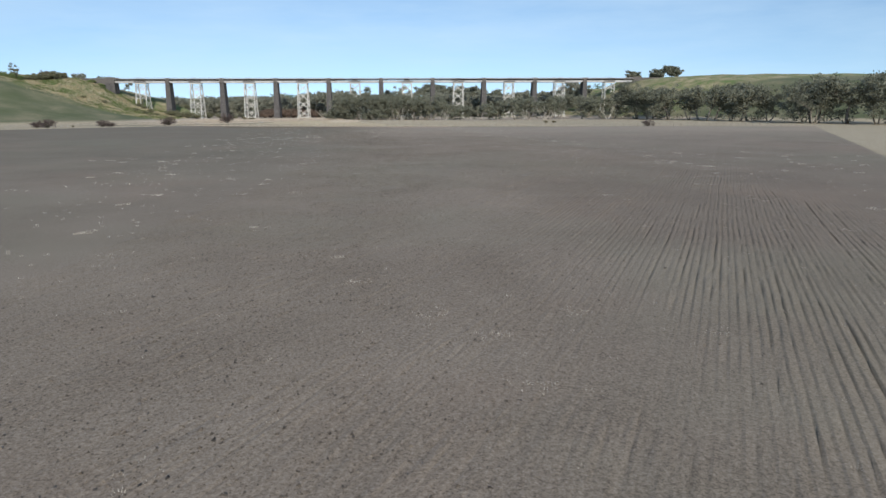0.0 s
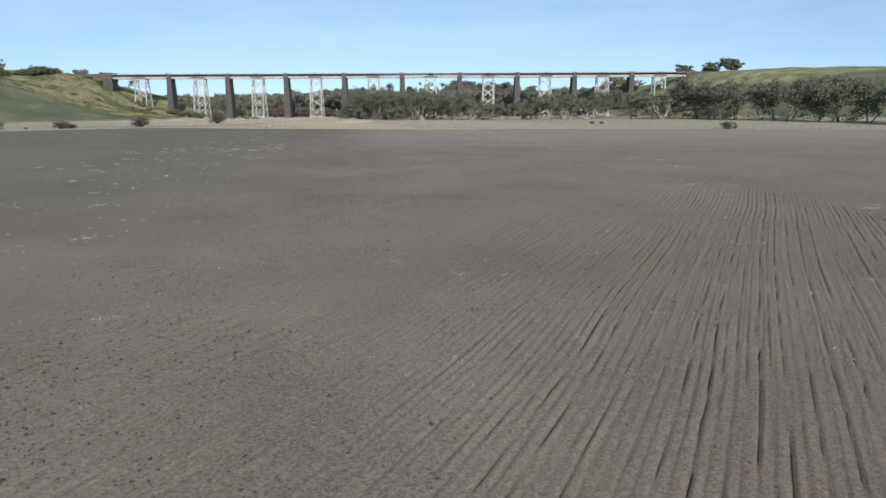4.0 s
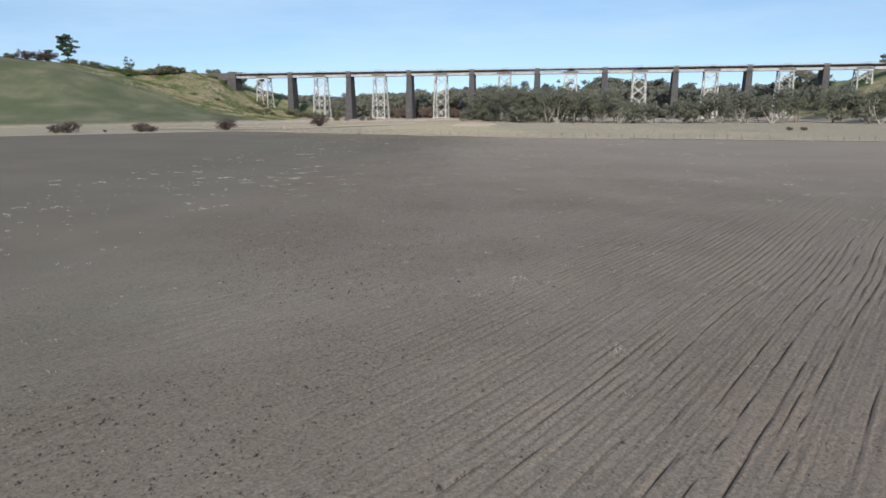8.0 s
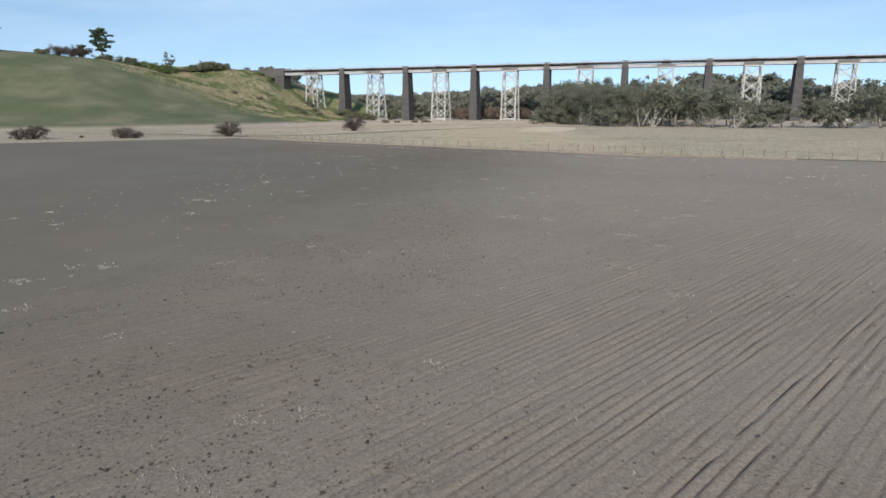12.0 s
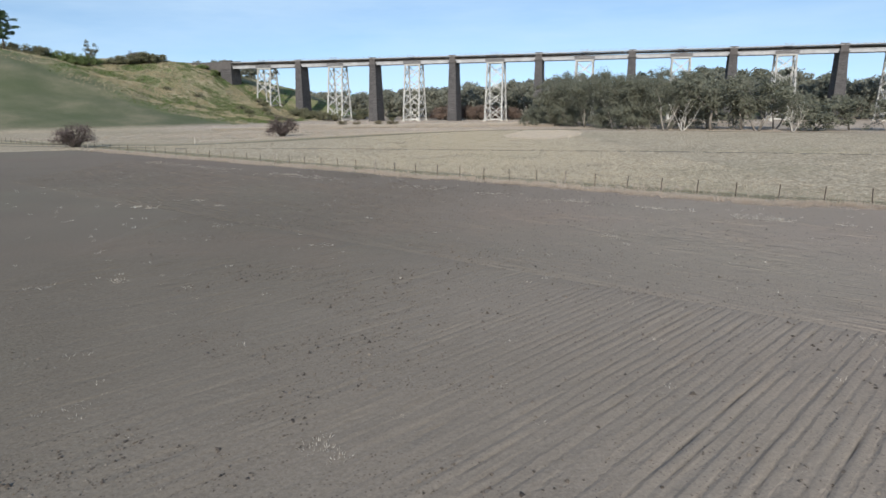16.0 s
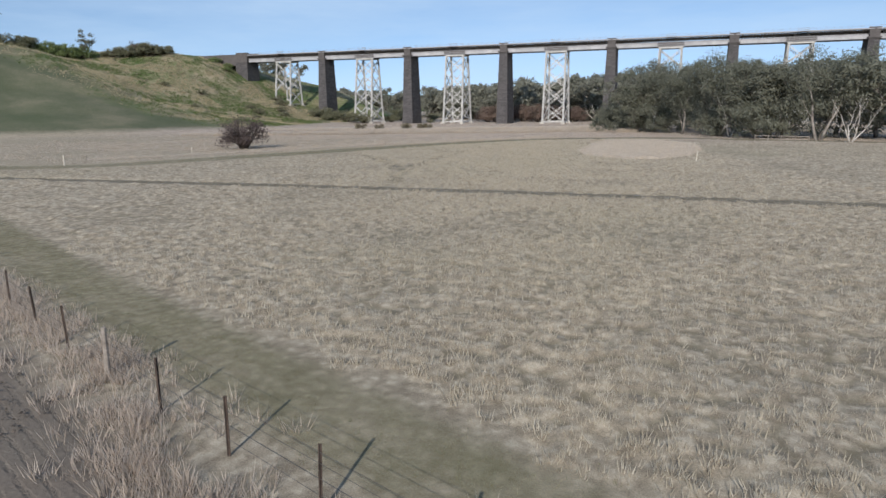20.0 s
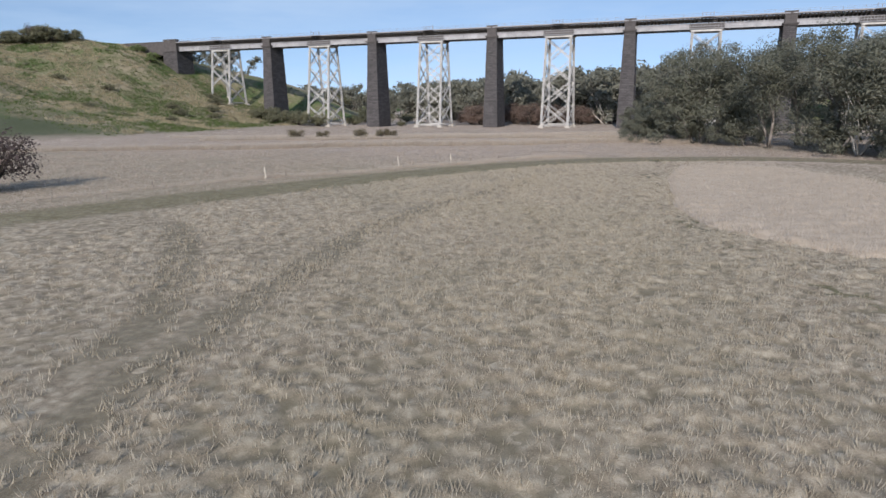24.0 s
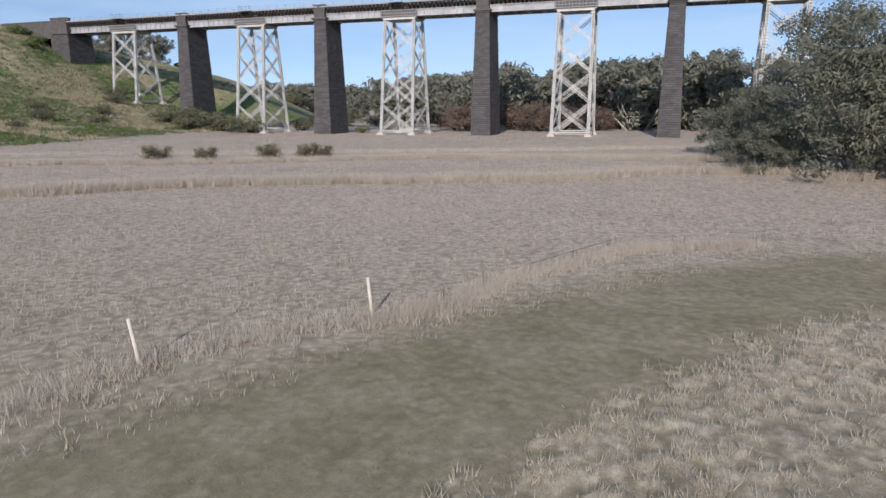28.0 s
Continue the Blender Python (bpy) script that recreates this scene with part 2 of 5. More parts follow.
    rosy = g.ramp(mf, [(0.39, (0.215, 0.172, 0.132)), (0.47, (0.36, 0.298, 0.242)), (0.54, (0.46, 0.39, 0.325)), (0.62, (0.58, 0.505, 0.43))])
    meadow = g.mix(g.span(g.math("ADD", y, g.math("MULTIPLY", wob, 5.0)), -128.0, -104.0), meadow, rosy)
    gr = g.span(g.noise(0.045, 4, 0.6), 0.52, 0.72, 0.0, 0.3)
    meadow = g.mix(gr, meadow, (0.20, 0.192, 0.118))
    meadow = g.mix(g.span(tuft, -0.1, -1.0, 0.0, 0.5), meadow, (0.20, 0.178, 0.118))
    # pasture on the slopes
    pf = g.math("ADD", g.math("MULTIPLY", g.noise(0.075, 6, 0.66), 0.55), g.math("MULTIPLY", g.noise(1.3, 6, 0.8), 0.45))
    green = g.ramp(pf, [(0.38, (0.085, 0.140, 0.040)), (0.46, (0.118, 0.150, 0.058)), (0.50, (0.185, 0.178, 0.098)), (0.535, (0.25, 0.218, 0.136)), (0.60, (0.34, 0.29, 0.195))])
    calm = g.ramp(g.math("ADD", g.math("MULTIPLY", g.noise(0.05, 4, 0.55), 0.6), g.math("MULTIPLY", g.noise(2.5, 5, 0.7), 0.4)),
                  [(0.40, (0.074, 0.090, 0.046)), (0.50, (0.098, 0.107, 0.062)), (0.62, (0.17, 0.158, 0.104))])
    green = g.mix(g.span(g.math("ADD", y, g.math("MULTIPLY", g.math("SUBTRACT", g.noise(0.06, 3), 0.5), 40.0)), -92.0, -72.0), calm, green)
    on_hill = g.span(g.math("ADD", z, g.math("MULTIPLY", wob, 0.35)), 0.5, 1.6)
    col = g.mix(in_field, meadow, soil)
    col = g.mix(on_hill, col, green)
    h = g.math("ADD", g.math("MULTIPLY", soil_h, g.math("MULTIPLY", in_field, 0.9)), g.math("MULTIPLY", blade, g.math("SUBTRACT", 1.0, in_field)))
    return g.done(col, 0.95, h, 0.5, 0.05)


GROUND = ground_material()
STONE = per_piece("bluestone", [(0.15, (0.060, 0.056, 0.058)), (0.5, (0.088, 0.083, 0.084)), (0.85, (0.128, 0.121, 0.121))], 0.9, True, 5.0, 0.5, 0.03, 0.6)
STONE_ONE = per_piece("bluestone_block", [(0.15, (0.060, 0.056, 0.058)), (0.5, (0.088, 0.083, 0.084)), (0.85, (0.128, 0.121, 0.121))], 0.9, False, 5.0, 0.5, 0.03, 0.6)
JOINT = plain("recessed_mortar", (0.028, 0.025, 0.024), (0.045, 0.041, 0.039), 1.5, 0.95, 0.3, 0.02)
ASHLAR = plain("dressed_bluestone", (0.075, 0.068, 0.066), (0.118, 0.108, 0.104), 0.9, 0.9, 0.4, 0.02)
STEEL = plain("weathered_white_paint", (0.40, 0.39, 0.37), (0.62, 0.61, 0.585), 0.7, 0.6, 0.1, 0.01)
GIRDER = plain("girder_paint", (0.27, 0.27, 0.28), (0.44, 0.44, 0.45), 0.35, 0.6, 0.1, 0.01)
TIMBER_DARK = plain("tarred_timber", (0.06, 0.054, 0.049), (0.125, 0.115, 0.107), 1.5, 0.85, 0.3, 0.02)
RAIL_GREY = plain("galvanised_rail", (0.20, 0.20, 0.215), (0.34, 0.34, 0.355), 2.0, 0.5, 0.1, 0.01)
CONCRETE = plain("footing_concrete", (0.36, 0.33, 0.29), (0.50, 0.47, 0.42), 1.2, 0.9, 0.3, 0.02)
BARK = plain("pale_gum_bark", (0.08, 0.068, 0.058), (0.33, 0.30, 0.265), 0.8, 0.85, 0.4, 0.03)
BARK_DARK = plain("dark_bark", (0.045, 0.037, 0.031), (0.10, 0.085, 0.072), 1.5, 0.9, 0.5, 0.03)
BARK_WHITE = plain("bleached_dead_wood", (0.36, 0.33, 0.29), (0.62, 0.58, 0.53), 1.2, 0.85, 0.3, 0.02)
POST = plain("weathered_post", (0.14, 0.118, 0.10), (0.32, 0.285, 0.25), 3.0, 0.9, 0.4, 0.02)
POST_PALE = plain("pale_marker_post", (0.48, 0.43, 0.36), (0.66, 0.61, 0.53), 3.0, 0.8, 0.2, 0.01)
POST_DARK = plain("rusted_star_post", (0.035, 0.026, 0.021), (0.085, 0.062, 0.050), 4.0, 0.8, 0.2, 0.01)
WIRE = plain("fence_wire", (0.09, 0.085, 0.08), (0.17, 0.16, 0.15), 4.0, 0.5, 0.0, 0.01, metal=0.6)


def leaf_material(name, stops, through_light=0.38):
    """Thin leaves and blades: part of the light passes through."""
    g = Graph(name)
    r = g.n.new("ShaderNodeNewGeometry").outputs["Random Per Island"]
    o = g.n.new("ShaderNodeObjectInfo").outputs["Random"]
    f = g.math("ADD", g.math("MULTIPLY", r, 0.6), g.math("ADD", g.math("MULTIPLY", g.noise(0.35, 3), 0.3), g.math("MULTIPLY", o, 0.1)))
    g.bsdf.inputs["Specular IOR Level"].default_value = 0.3
    col = g.ramp(f, stops)
    m = g.done(col, 0.65)
    if through_light:
        t = g.n.new("ShaderNodeBsdfTranslucent")
        g.l.new(col, t.inputs["Color"])
        k = g.n.new("ShaderNodeMixShader")
        k.inputs[0].default_value = through_light
        g.l.new(g.bsdf.outputs[0], k.inputs[1])
        g.l.new(t.outputs[0], k.inputs[2])
        g.l.new(k.outputs[0], g.n["Material Output"].inputs["Surface"])
    return m


LEAF_GUM = leaf_material("gum_leaves", [(0.15, (0.120, 0.128, 0.092)), (0.5, (0.185, 0.192, 0.145)), (0.85, (0.265, 0.266, 0.210))], 0.45)
# lighter than the river gums: haze before the woods is painted in
LEAF_WOOD = leaf_material("hazed_wood_leaves", [(0.15, (0.145, 0.151, 0.116)), (0.5, (0.224, 0.228, 0.182)), (0.85, (0.334, 0.331, 0.271))], 0.45)
LEAF_PINE = leaf_material("pine_needles", [(0.15, (0.039, 0.067, 0.034)), (0.5, (0.069, 0.112, 0.053)), (0.85, (0.130, 0.175, 0.090))])
LEAF_BUSH = leaf_material("shrub_leaves", [(0.15, (0.097, 0.096, 0.055)), (0.5, (0.175, 0.178, 0.108)), (0.85, (0.283, 0.269, 0.178))])
LEAF_GREEN = leaf_material("gorse_leaves", [(0.15, (0.093, 0.131, 0.047)), (0.5, (0.160, 0.209, 0.077)), (0.85, (0.267, 0.307, 0.133))])
LEAF_BROWN = leaf_material("browned_leaves", [(0.15, (0.106, 0.091, 0.055)), (0.5, (0.188, 0.163, 0.101)), (0.85, (0.300, 0.267, 0.182))])
TWIG_RED = leaf_material("bare_reddish_twigs", [(0.15, (0.111, 0.075, 0.061)), (0.5, (0.192, 0.138, 0.112)), (0.85, (0.295, 0.227, 0.184))])
TWIG_GREY = leaf_material("bare_grey_twigs", [(0.15, (0.069, 0.050, 0.048)), (0.5, (0.119, 0.091, 0.086)), (0.85, (0.188, 0.150, 0.138))])
GRASS_DRY = leaf_material("dry_grass", [(0.15, (0.396, 0.343, 0.260)), (0.5, (0.540, 0.476, 0.370)), (0.85, (0.666, 0.601, 0.484))], 0.5)
GRASS_HILL = leaf_material("hillside_straw", [(0.15, (0.281, 0.248, 0.152)), (0.5, (0.430, 0.368, 0.240)), (0.85, (0.595, 0.513, 0.355))], 0.4)
GRASS_PINK = leaf_material("tall_dead_grass", [(0.15, (0.38, 0.315, 0.255)), (0.5, (0.52, 0.44, 0.365)), (0.85, (0.65, 0.565, 0.48))], 0.5)
GRASS_GREEN = leaf_material("rank_green_grass", [(0.15, (0.062, 0.100, 0.026)), (0.5, (0.105, 0.150, 0.045)), (0.85, (0.19, 0.215, 0.085))])
CLOD = leaf_material("soil_clods", [(0.15, (0.060, 0.048, 0.038)), (0.50, (0.102, 0.082, 0.066)), (0.70, (0.162, 0.133, 0.109)), (0.85, (0.276, 0.240, 0.198))], 0.0)
GRASS_SHORT = leaf_material("short_mixed_grass", [(0.15, (0.12, 0.13, 0.058)), (0.5, (0.21, 0.205, 0.11)), (0.85, (0.40, 0.36, 0.25))], 0.4)
GRASS_PALE = leaf_material("bleached_uncut_grass", [(0.15, (0.49, 0.425, 0.35)), (0.5, (0.61, 0.54, 0.455)), (0.85, (0.72, 0.65, 0.56))], 0.5)
SCRUB_GREY = leaf_material("dead_bracken", [(0.15, (0.179, 0.166, 0.110)), (0.5, (0.292, 0.266, 0.182)), (0.85, (0.426, 0.392, 0.278))])
STRAW = leaf_material("straw_litter", [(0.15, (0.356, 0.319, 0.270)), (0.5, (0.499, 0.454, 0.391)), (0.85, (0.654, 0.613, 0.553))])


SWARD = plain("matted_dead_grass", (0.37, 0.302, 0.228), (0.54, 0.455, 0.355), 1.6, 0.95, 0.5, 0.05)


def track_material(name, c1, c2, c3, most=0.85):
    """Short worn grass that thins out towards its edges."""
    g = Graph(name)
    f = g.math("ADD", g.math("MULTIPLY", g.noise(0.5, 5, 0.65), 0.55), g.math("MULTIPLY", g.noise(11.0, 4, 0.75), 0.45))
    m = g.done(g.ramp(f, [(0.36, c1), (0.5, c2), (0.66, c3)]), 0.95, g.noise(11.0, 4, 0.75), 0.4, 0.05)
    e = g.n.new("ShaderNodeAttribute")
    e.attribute_name = "edge"
    cover = g.math("ADD", e.outputs["Fac"], g.math("MULTIPLY", g.math("SUBTRACT", g.noise(0.7, 6, 0.75), 0.5), 1.5))
    t = g.n.new("ShaderNodeBsdfTransparent")
    k = g.n.new("ShaderNodeMixShader")
    g.l.new(g.span(cover, 0.10, 1.15, 0.0, most), k.inputs[0])
    g.l.new(t.outputs[0], k.inputs[1])
    g.l.new(g.bsdf.outputs[0], k.inputs[2])
    g.l.new(k.outputs[0], g.n["Material Output"].inputs["Surface"])
    return m


TRACK_GREEN = track_material("mown_green_track", (0.170, 0.166, 0.082), (0.265, 0.246, 0.145), (0.40, 0.35, 0.25), 0.50)
TRACK_DARK = track_material("worn_dark_track", (0.145, 0.128, 0.090), (0.20, 0.178, 0.130), (0.29, 0.255, 0.195), 0.62)
TRACK_FAINT = track_material("faint_green_margin", (0.20, 0.182, 0.122), (0.27, 0.243, 0.172), (0.37, 0.325, 0.245), 0.42)

# ---- helpers of this scene ----
def mesh_of(name, verts, faces, material, smooth=False):
    me = bpy.data.meshes.new(name)
    me.from_pydata(verts, [], faces)
    me.materials.append(material)
    if smooth:
        me.polygons.foreach_set("use_smooth", [True] * len(me.polygons))
    me.update()
    return me


def bm_mesh(name, bm, material):
    me = bpy.data.meshes.new(name)
    bm.to_mesh(me)
    bm.free()
    me.materials.append(material)
    return me


def part(name, data, material, parent, label="", m=None):
    """One mesh object under a thing or a part; data is a bmesh or a mesh."""
    me = data if isinstance(data, bpy.types.Mesh) else bm_mesh(name, data, material)
    ob = new(name, me)
    ob.parent = parent
    if m is not None:
        ob.matrix_basis = m
    return tagged(ob, label)


def empty(name, place, label, category, group="", turn=0.0):
    ob = new(name)
    ob.empty_display_size = 0.2
    ob.matrix_basis = pose(*place, 0, 0, turn)
    return tagged(ob, label, category, group)


class Soup:
    """Many small shapes in one list of vertices and faces."""
    def __init__(self):
        self.v, self.f = [], []

    def box(self, a, b):
        n = len(self.v)
        self.v += [(x, y, z) for z in (a[2], b[2]) for y in (a[1], b[1]) for x in (a[0], b[0])]
        self.f += [tuple(n + i for i in q) for q in ((0, 2, 3, 1), (4, 5, 7, 6), (0, 1, 5, 4), (2, 6, 7, 3), (0, 4, 6, 2), (1, 3, 7, 5))]

    def beam(self, a, b, w, h=None, up=(0, 0, 1)):
        """A bar of section w x h from a to b."""
        h = h or w
        a, b = Vector(a), Vector(b)
        d = (b - a).normalized()
        u = d.cross(Vector(up))
        if u.length < 1e-4:
            u = d.cross(Vector((0, 1, 0)))
        u.normalize()
        v = u.cross(d).normalized()
        n = len(self.v)
        for p in (a, b):
            for s, t in ((-1, -1), (1, -1), (1, 1), (-1, 1)):
                self.v.append(tuple(p + u * (s * w / 2) + v * (t * h / 2)))
        self.f += [tuple(n + i for i in q) for q in ((0, 1, 2, 3), (7, 6, 5, 4), (0, 4, 5, 1), (1, 5, 6, 2), (2, 6, 7, 3), (3, 7, 4, 0))]

    def tube(self, pts, radii, sides=6):
        """A tapered limb along points."""
        n0 = len(self.v)
        for i, p in enumerate(pts):
            p = Vector(p)
            d = (Vector(pts[min(i + 1, len(pts) - 1)]) - Vector(pts[max(i - 1, 0)])).normalized()
            u = d.cross(Vector((0.3, 0.9, 0.1))).normalized()
            v = d.cross(u)
            for k in range(sides):
                a = 2 * math.pi * k / sides
                self.v.append(tuple(p + (u * math.cos(a) + v * math.sin(a)) * radii[i]))
        for i in range(len(pts) - 1):
            for k in range(sides):
                q, r = n0 + i * sides, n0 + (i + 1) * sides
                self.f.append((q + k, q + (k + 1) % sides, r + (k + 1) % sides, r + k))
        self.f.append(tuple(n0 + k for k in range(sides))[::-1])
        self.f.append(tuple(n0 + (len(pts) - 1) * sides + k for k in range(sides)))

    def mesh(self, name, material, smooth=False):
        return mesh_of(name, self.v, self.f, material, smooth)


# ---- lie of the land ----
FOOT_W = [(-400, -420), (-120, -250), (-50, -212), (-8, -186), (20, -168), (42, -139), (58, -116), (66, -92), (67, -70), (63, -45), (59, -20), (58, 5), (58, 40), (46, 75), (14, 118), (-70, 190), (-300, 400)]
FOOT_E = [(560, -520), (500, -330), (450, -200), (405, -120), (368, -60), (348, -10), (342, 40), (366, 110), (420, 260)]
FOOT_N = [(470, 300), (360, 90), (270, 62), (190, 52), (140, 58), (116, 84), (98, 150), (60, 330)]


def polyline_side(px, py, line):
    """Signed distance to a polyline: positive on its left-hand side."""
    best = np.full(px.shape, 1e9)
    sign = np.ones(px.shape)
    for (ax, ay), (bx, by) in zip(line, line[1:]):
        dx, dy = bx - ax, by - ay
        u = np.clip(((px - ax) * dx + (py - ay) * dy) / (dx * dx + dy * dy), 0, 1)
        d = np.hypot(px - ax - u * dx, py - ay - u * dy)
        s = np.sign(dx * (py - ay) - dy * (px - ax))
        near = d < best - 1e-9
        best, sign = np.where(near, d, best), np.where(near, s, sign)
    return best * sign


def rise(d, pts):
    return np.interp(d, [p[0] for p in pts], [p[1] for p in pts])


def height(x, y):
    x, y = np.asarray(x, float), np.asarray(y, float)
    w = polyline_side(x, y, FOOT_W)
    steep = np.clip((y + 62) / 45, 0, 1)
    lift = np.interp(y, [-170, -135, -105, -78, -50], [1.66, 1.58, 1.40, 1.22, 0.98])
    soft = lift * rise(w, [(-5, 0), (0, 0.3), (25, 3.4), (50, 8.8), (75, 16.5), (100, 23.5), (125, 27.5), (160, 29.5), (260, 31), (600, 36), (3000, 45)])
    bank = rise(w, [(-5, 0), (0, 0.3), (20, 3.6), (40, 9.6), (53, 17), (66, 24.8), (80, 29.4), (95, 31.0), (160, 32.5), (600, 38), (3000, 60)])
    lee = rise(w, [(-5, 0), (0, 0.3), (18, 8.0), (32, 14.0), (46, 18.0), (66, 22.5), (90, 25.5), (160, 29.5), (600, 36), (3000, 60)])
    north_of = np.clip((y - 12) / 22, 0, 1)
    bank = bank * (1 - north_of) + lee * north_of
    hill = soft * (1 - steep) + bank * steep
    e = -polyline_side(x, y, FOOT_E)
    east = rise(e, [(-5, 0), (0, 0.4), (20, 9), (38, 21), (52, 27.5), (75, 30.0), (110, 31.0), (260, 31.5), (900, 34), (3000, 50)])
    east = east * np.interp(y, [-320, -110, -25], [0.72, 0.80, 1.0])
    n = -polyline_side(x, y, FOOT_N)
    north = rise(n, [(-5, 0), (0, 0.3), (30, 4), (70, 10), (110, 14), (200, 19), (500, 30), (3000, 55)])
    z = np.maximum(np.maximum(hill, east), north)
    # the valley runs on to the north-west between the slopes, and is closed by a far ridge
    far = np.hypot(x - 150, y + 200)
    z = np.maximum(z, np.interp(far, [900, 1500, 4000], [0, 34, 70]) * (y > -200))
    wavy = 0.10 * np.sin(x / 17.0 + y / 29.0) + 0.07 * np.sin(x / 7.3 - y / 11.0)
    lump = 0.35 * np.sin(x / 6.1 + 1.3 * np.sin(y / 9.0)) * np.sin(y / 7.7 + x / 23.0)
    return z + wavy * np.clip((y + 215) / 20, 0, 1) * 0.5 + lump * np.clip(z / 6, 0, 1)


def grid_axis(lo, a, b, hi, step):
    fine = np.arange(a, b + 0.1, step)
    out = [b + 3.0 * (1.28 ** k) * 4 for k in range(40)]
    out = [v for v in out if v < hi] + [hi]
    inn = [a - 3.0 * (1.28 ** k) * 4 for k in range(40)]
    inn = [v for v in inn if v > lo] + [lo]
    return np.array(sorted(set(inn)) + list(fine) + sorted(set(out)))


gx, gy = grid_axis(-4200, -130, 500, 4200, 3.0), grid_axis(-4200, -560, 260, 4200, 3.0)
XX, YY = np.meshgrid(gx, gy)
ZZ = height(XX, YY)
nx_, ny_ = len(gx), len(gy)
idx = np.arange(nx_ * ny_).reshape(ny_, nx_)
quads = np.stack([idx[:-1, :-1], idx[:-1, 1:], idx[1:, 1:], idx[1:, :-1]], -1).reshape(-1, 4)
ground = new("ground", mesh_of("ground", np.stack([XX, YY, ZZ], -1).reshape(-1, 3).tolist(), quads.tolist(), GROUND, True))
tagged(ground, "brown ploughed field, dry meadow and green grazed slopes", "ground", kind="structure")


def h_at(x, y):
    return float(height(np.array([x]), np.array([y]))[0])


def smooth_line(pts, n):
    """Points along a Catmull-Rom curve."""
    p = [Vector((*q, 0)) for q in pts]
    p = [p[0] * 2 - p[1]] + p + [p[-1] * 2 - p[-2]]
    out = []
    for i in range(1, len(p) - 2):
        for k in range(n):
            t = k / n
            a, b, c, d = p[i - 1], p[i], p[i + 1], p[i + 2]
            out.append(0.5 * (2 * b + (c - a) * t + (2 * a - 5 * b + 4 * c - d) * t * t + (3 * b - a - 3 * c + d) * t ** 3))
    return out + [p[-2]]


def strip(name, pts, widths, material, label, lift=0.02, cols=8):
    """A worn track laid on the ground, with an edge value that fades it out."""
    line = smooth_line(pts, 14)
    v, f, edge = [], [], []
    for i, p in enumerate(line):
        q = line[min(i + 1, len(line) - 1)] - line[max(i - 1, 0)]
        nrm = Vector((-q.y, q.x, 0)).normalized()
        w = 1.35 * float(np.interp(i / (len(line) - 1), np.linspace(0, 1, len(widths)), widths))
        ends = min(1.0, i / 6, (len(line) - 1 - i) / 6)
        for k in range(cols + 1):
            s = p + nrm * (k / cols - 0.5) * w
            v.append((s.x, s.y, h_at(s.x, s.y) + lift))
            edge.append(min(1.0, 2.2 * (1 - abs(2 * k / cols - 1))) * ends)
    for i in range(len(line) - 1):
        for k in range(cols):
            a = i * (cols + 1) + k
            f.append((a, a + 1, a + cols + 2, a + cols + 1))
    me = mesh_of(name, v, f, material, True)
    me.attributes.new("edge", "FLOAT", "POINT").data.foreach_set("value", edge)
    return tagged(new(name, me), label, "track", kind="structure")


FENCE_TRACK = [(60, -180), (90, -190), (118, -201.5), (150, -215.2), (173, -224.9), (200, -235.2), (215, -240), (250, -247), (300, -255), (360, -262)]
MID_TRACK = [(70, -197), (100, -198.5), (130, -198.6), (158, -195.5), (180, -192.6), (200, -191.8), (235, -192), (280, -196)]
RIVER_TRACK = [(40, -190), (80, -191.5), (112, -192.5), (126, -187), (134, -171), (140, -156), (146, -141), (153, -127), (160, -117), (171, -109.5), (188, -105), (215, -112), (260, -118)]
WHEELS = [(166.4, -192), (163.3, -184.6), (160.9, -175.5), (159.4, -166.5), (158.4, -158), (158.7, -152.5), (160.1, -145.5), (161.0, -139.5), (162.4, -133)]
SIDE_TRACK = [(146.5, -161.5), (149.0, -163.8), (155.0, -170.4), (158.6, -175.6), (160.4, -180.5)]
strip("track_fence", FENCE_TRACK, [2.6, 2.6, 2.6], TRACK_GREEN, "mown green grass track along the paddock fence")
strip("track_middle", MID_TRACK, [1.5, 1.8, 2.0, 2.6], TRACK_DARK, "narrow worn dark track across the dry meadow")
strip("track_bend", [(171.5, -108), (172.2, -117), (171.9, -128), (172.2, -137), (173.5, -146), (175.2, -152.5), (178, -162), (183, -169), (194, -172), (215, -173)], [1.4, 1.7, 1.8, 1.8, 1.6, 1.2], TRACK_GREEN, "green grass margin round the tall dead grass")
strip("track_side", SIDE_TRACK, [1.6, 1.8, 1.6], TRACK_FAINT, "faint worn wheel track in dry grass", 0.015)
strip("track_wheels", WHEELS, [1.3, 1.6, 1.9, 1.6, 1.2], TRACK_FAINT, "faint wheel track in the dry meadow", 0.017)
strip("track_river", RIVER_TRACK, [2.6, 3.2, 4.6, 6.6, 7.2, 6.4, 4.4], TRACK_GREEN, "wide green grass track bending towards the river trees")

# ---- the viaduct ----
SPAN, FIRST, DECK = 39.6, 1.4, 29.5


def pier_x(k):
    return SPAN * k + FIRST


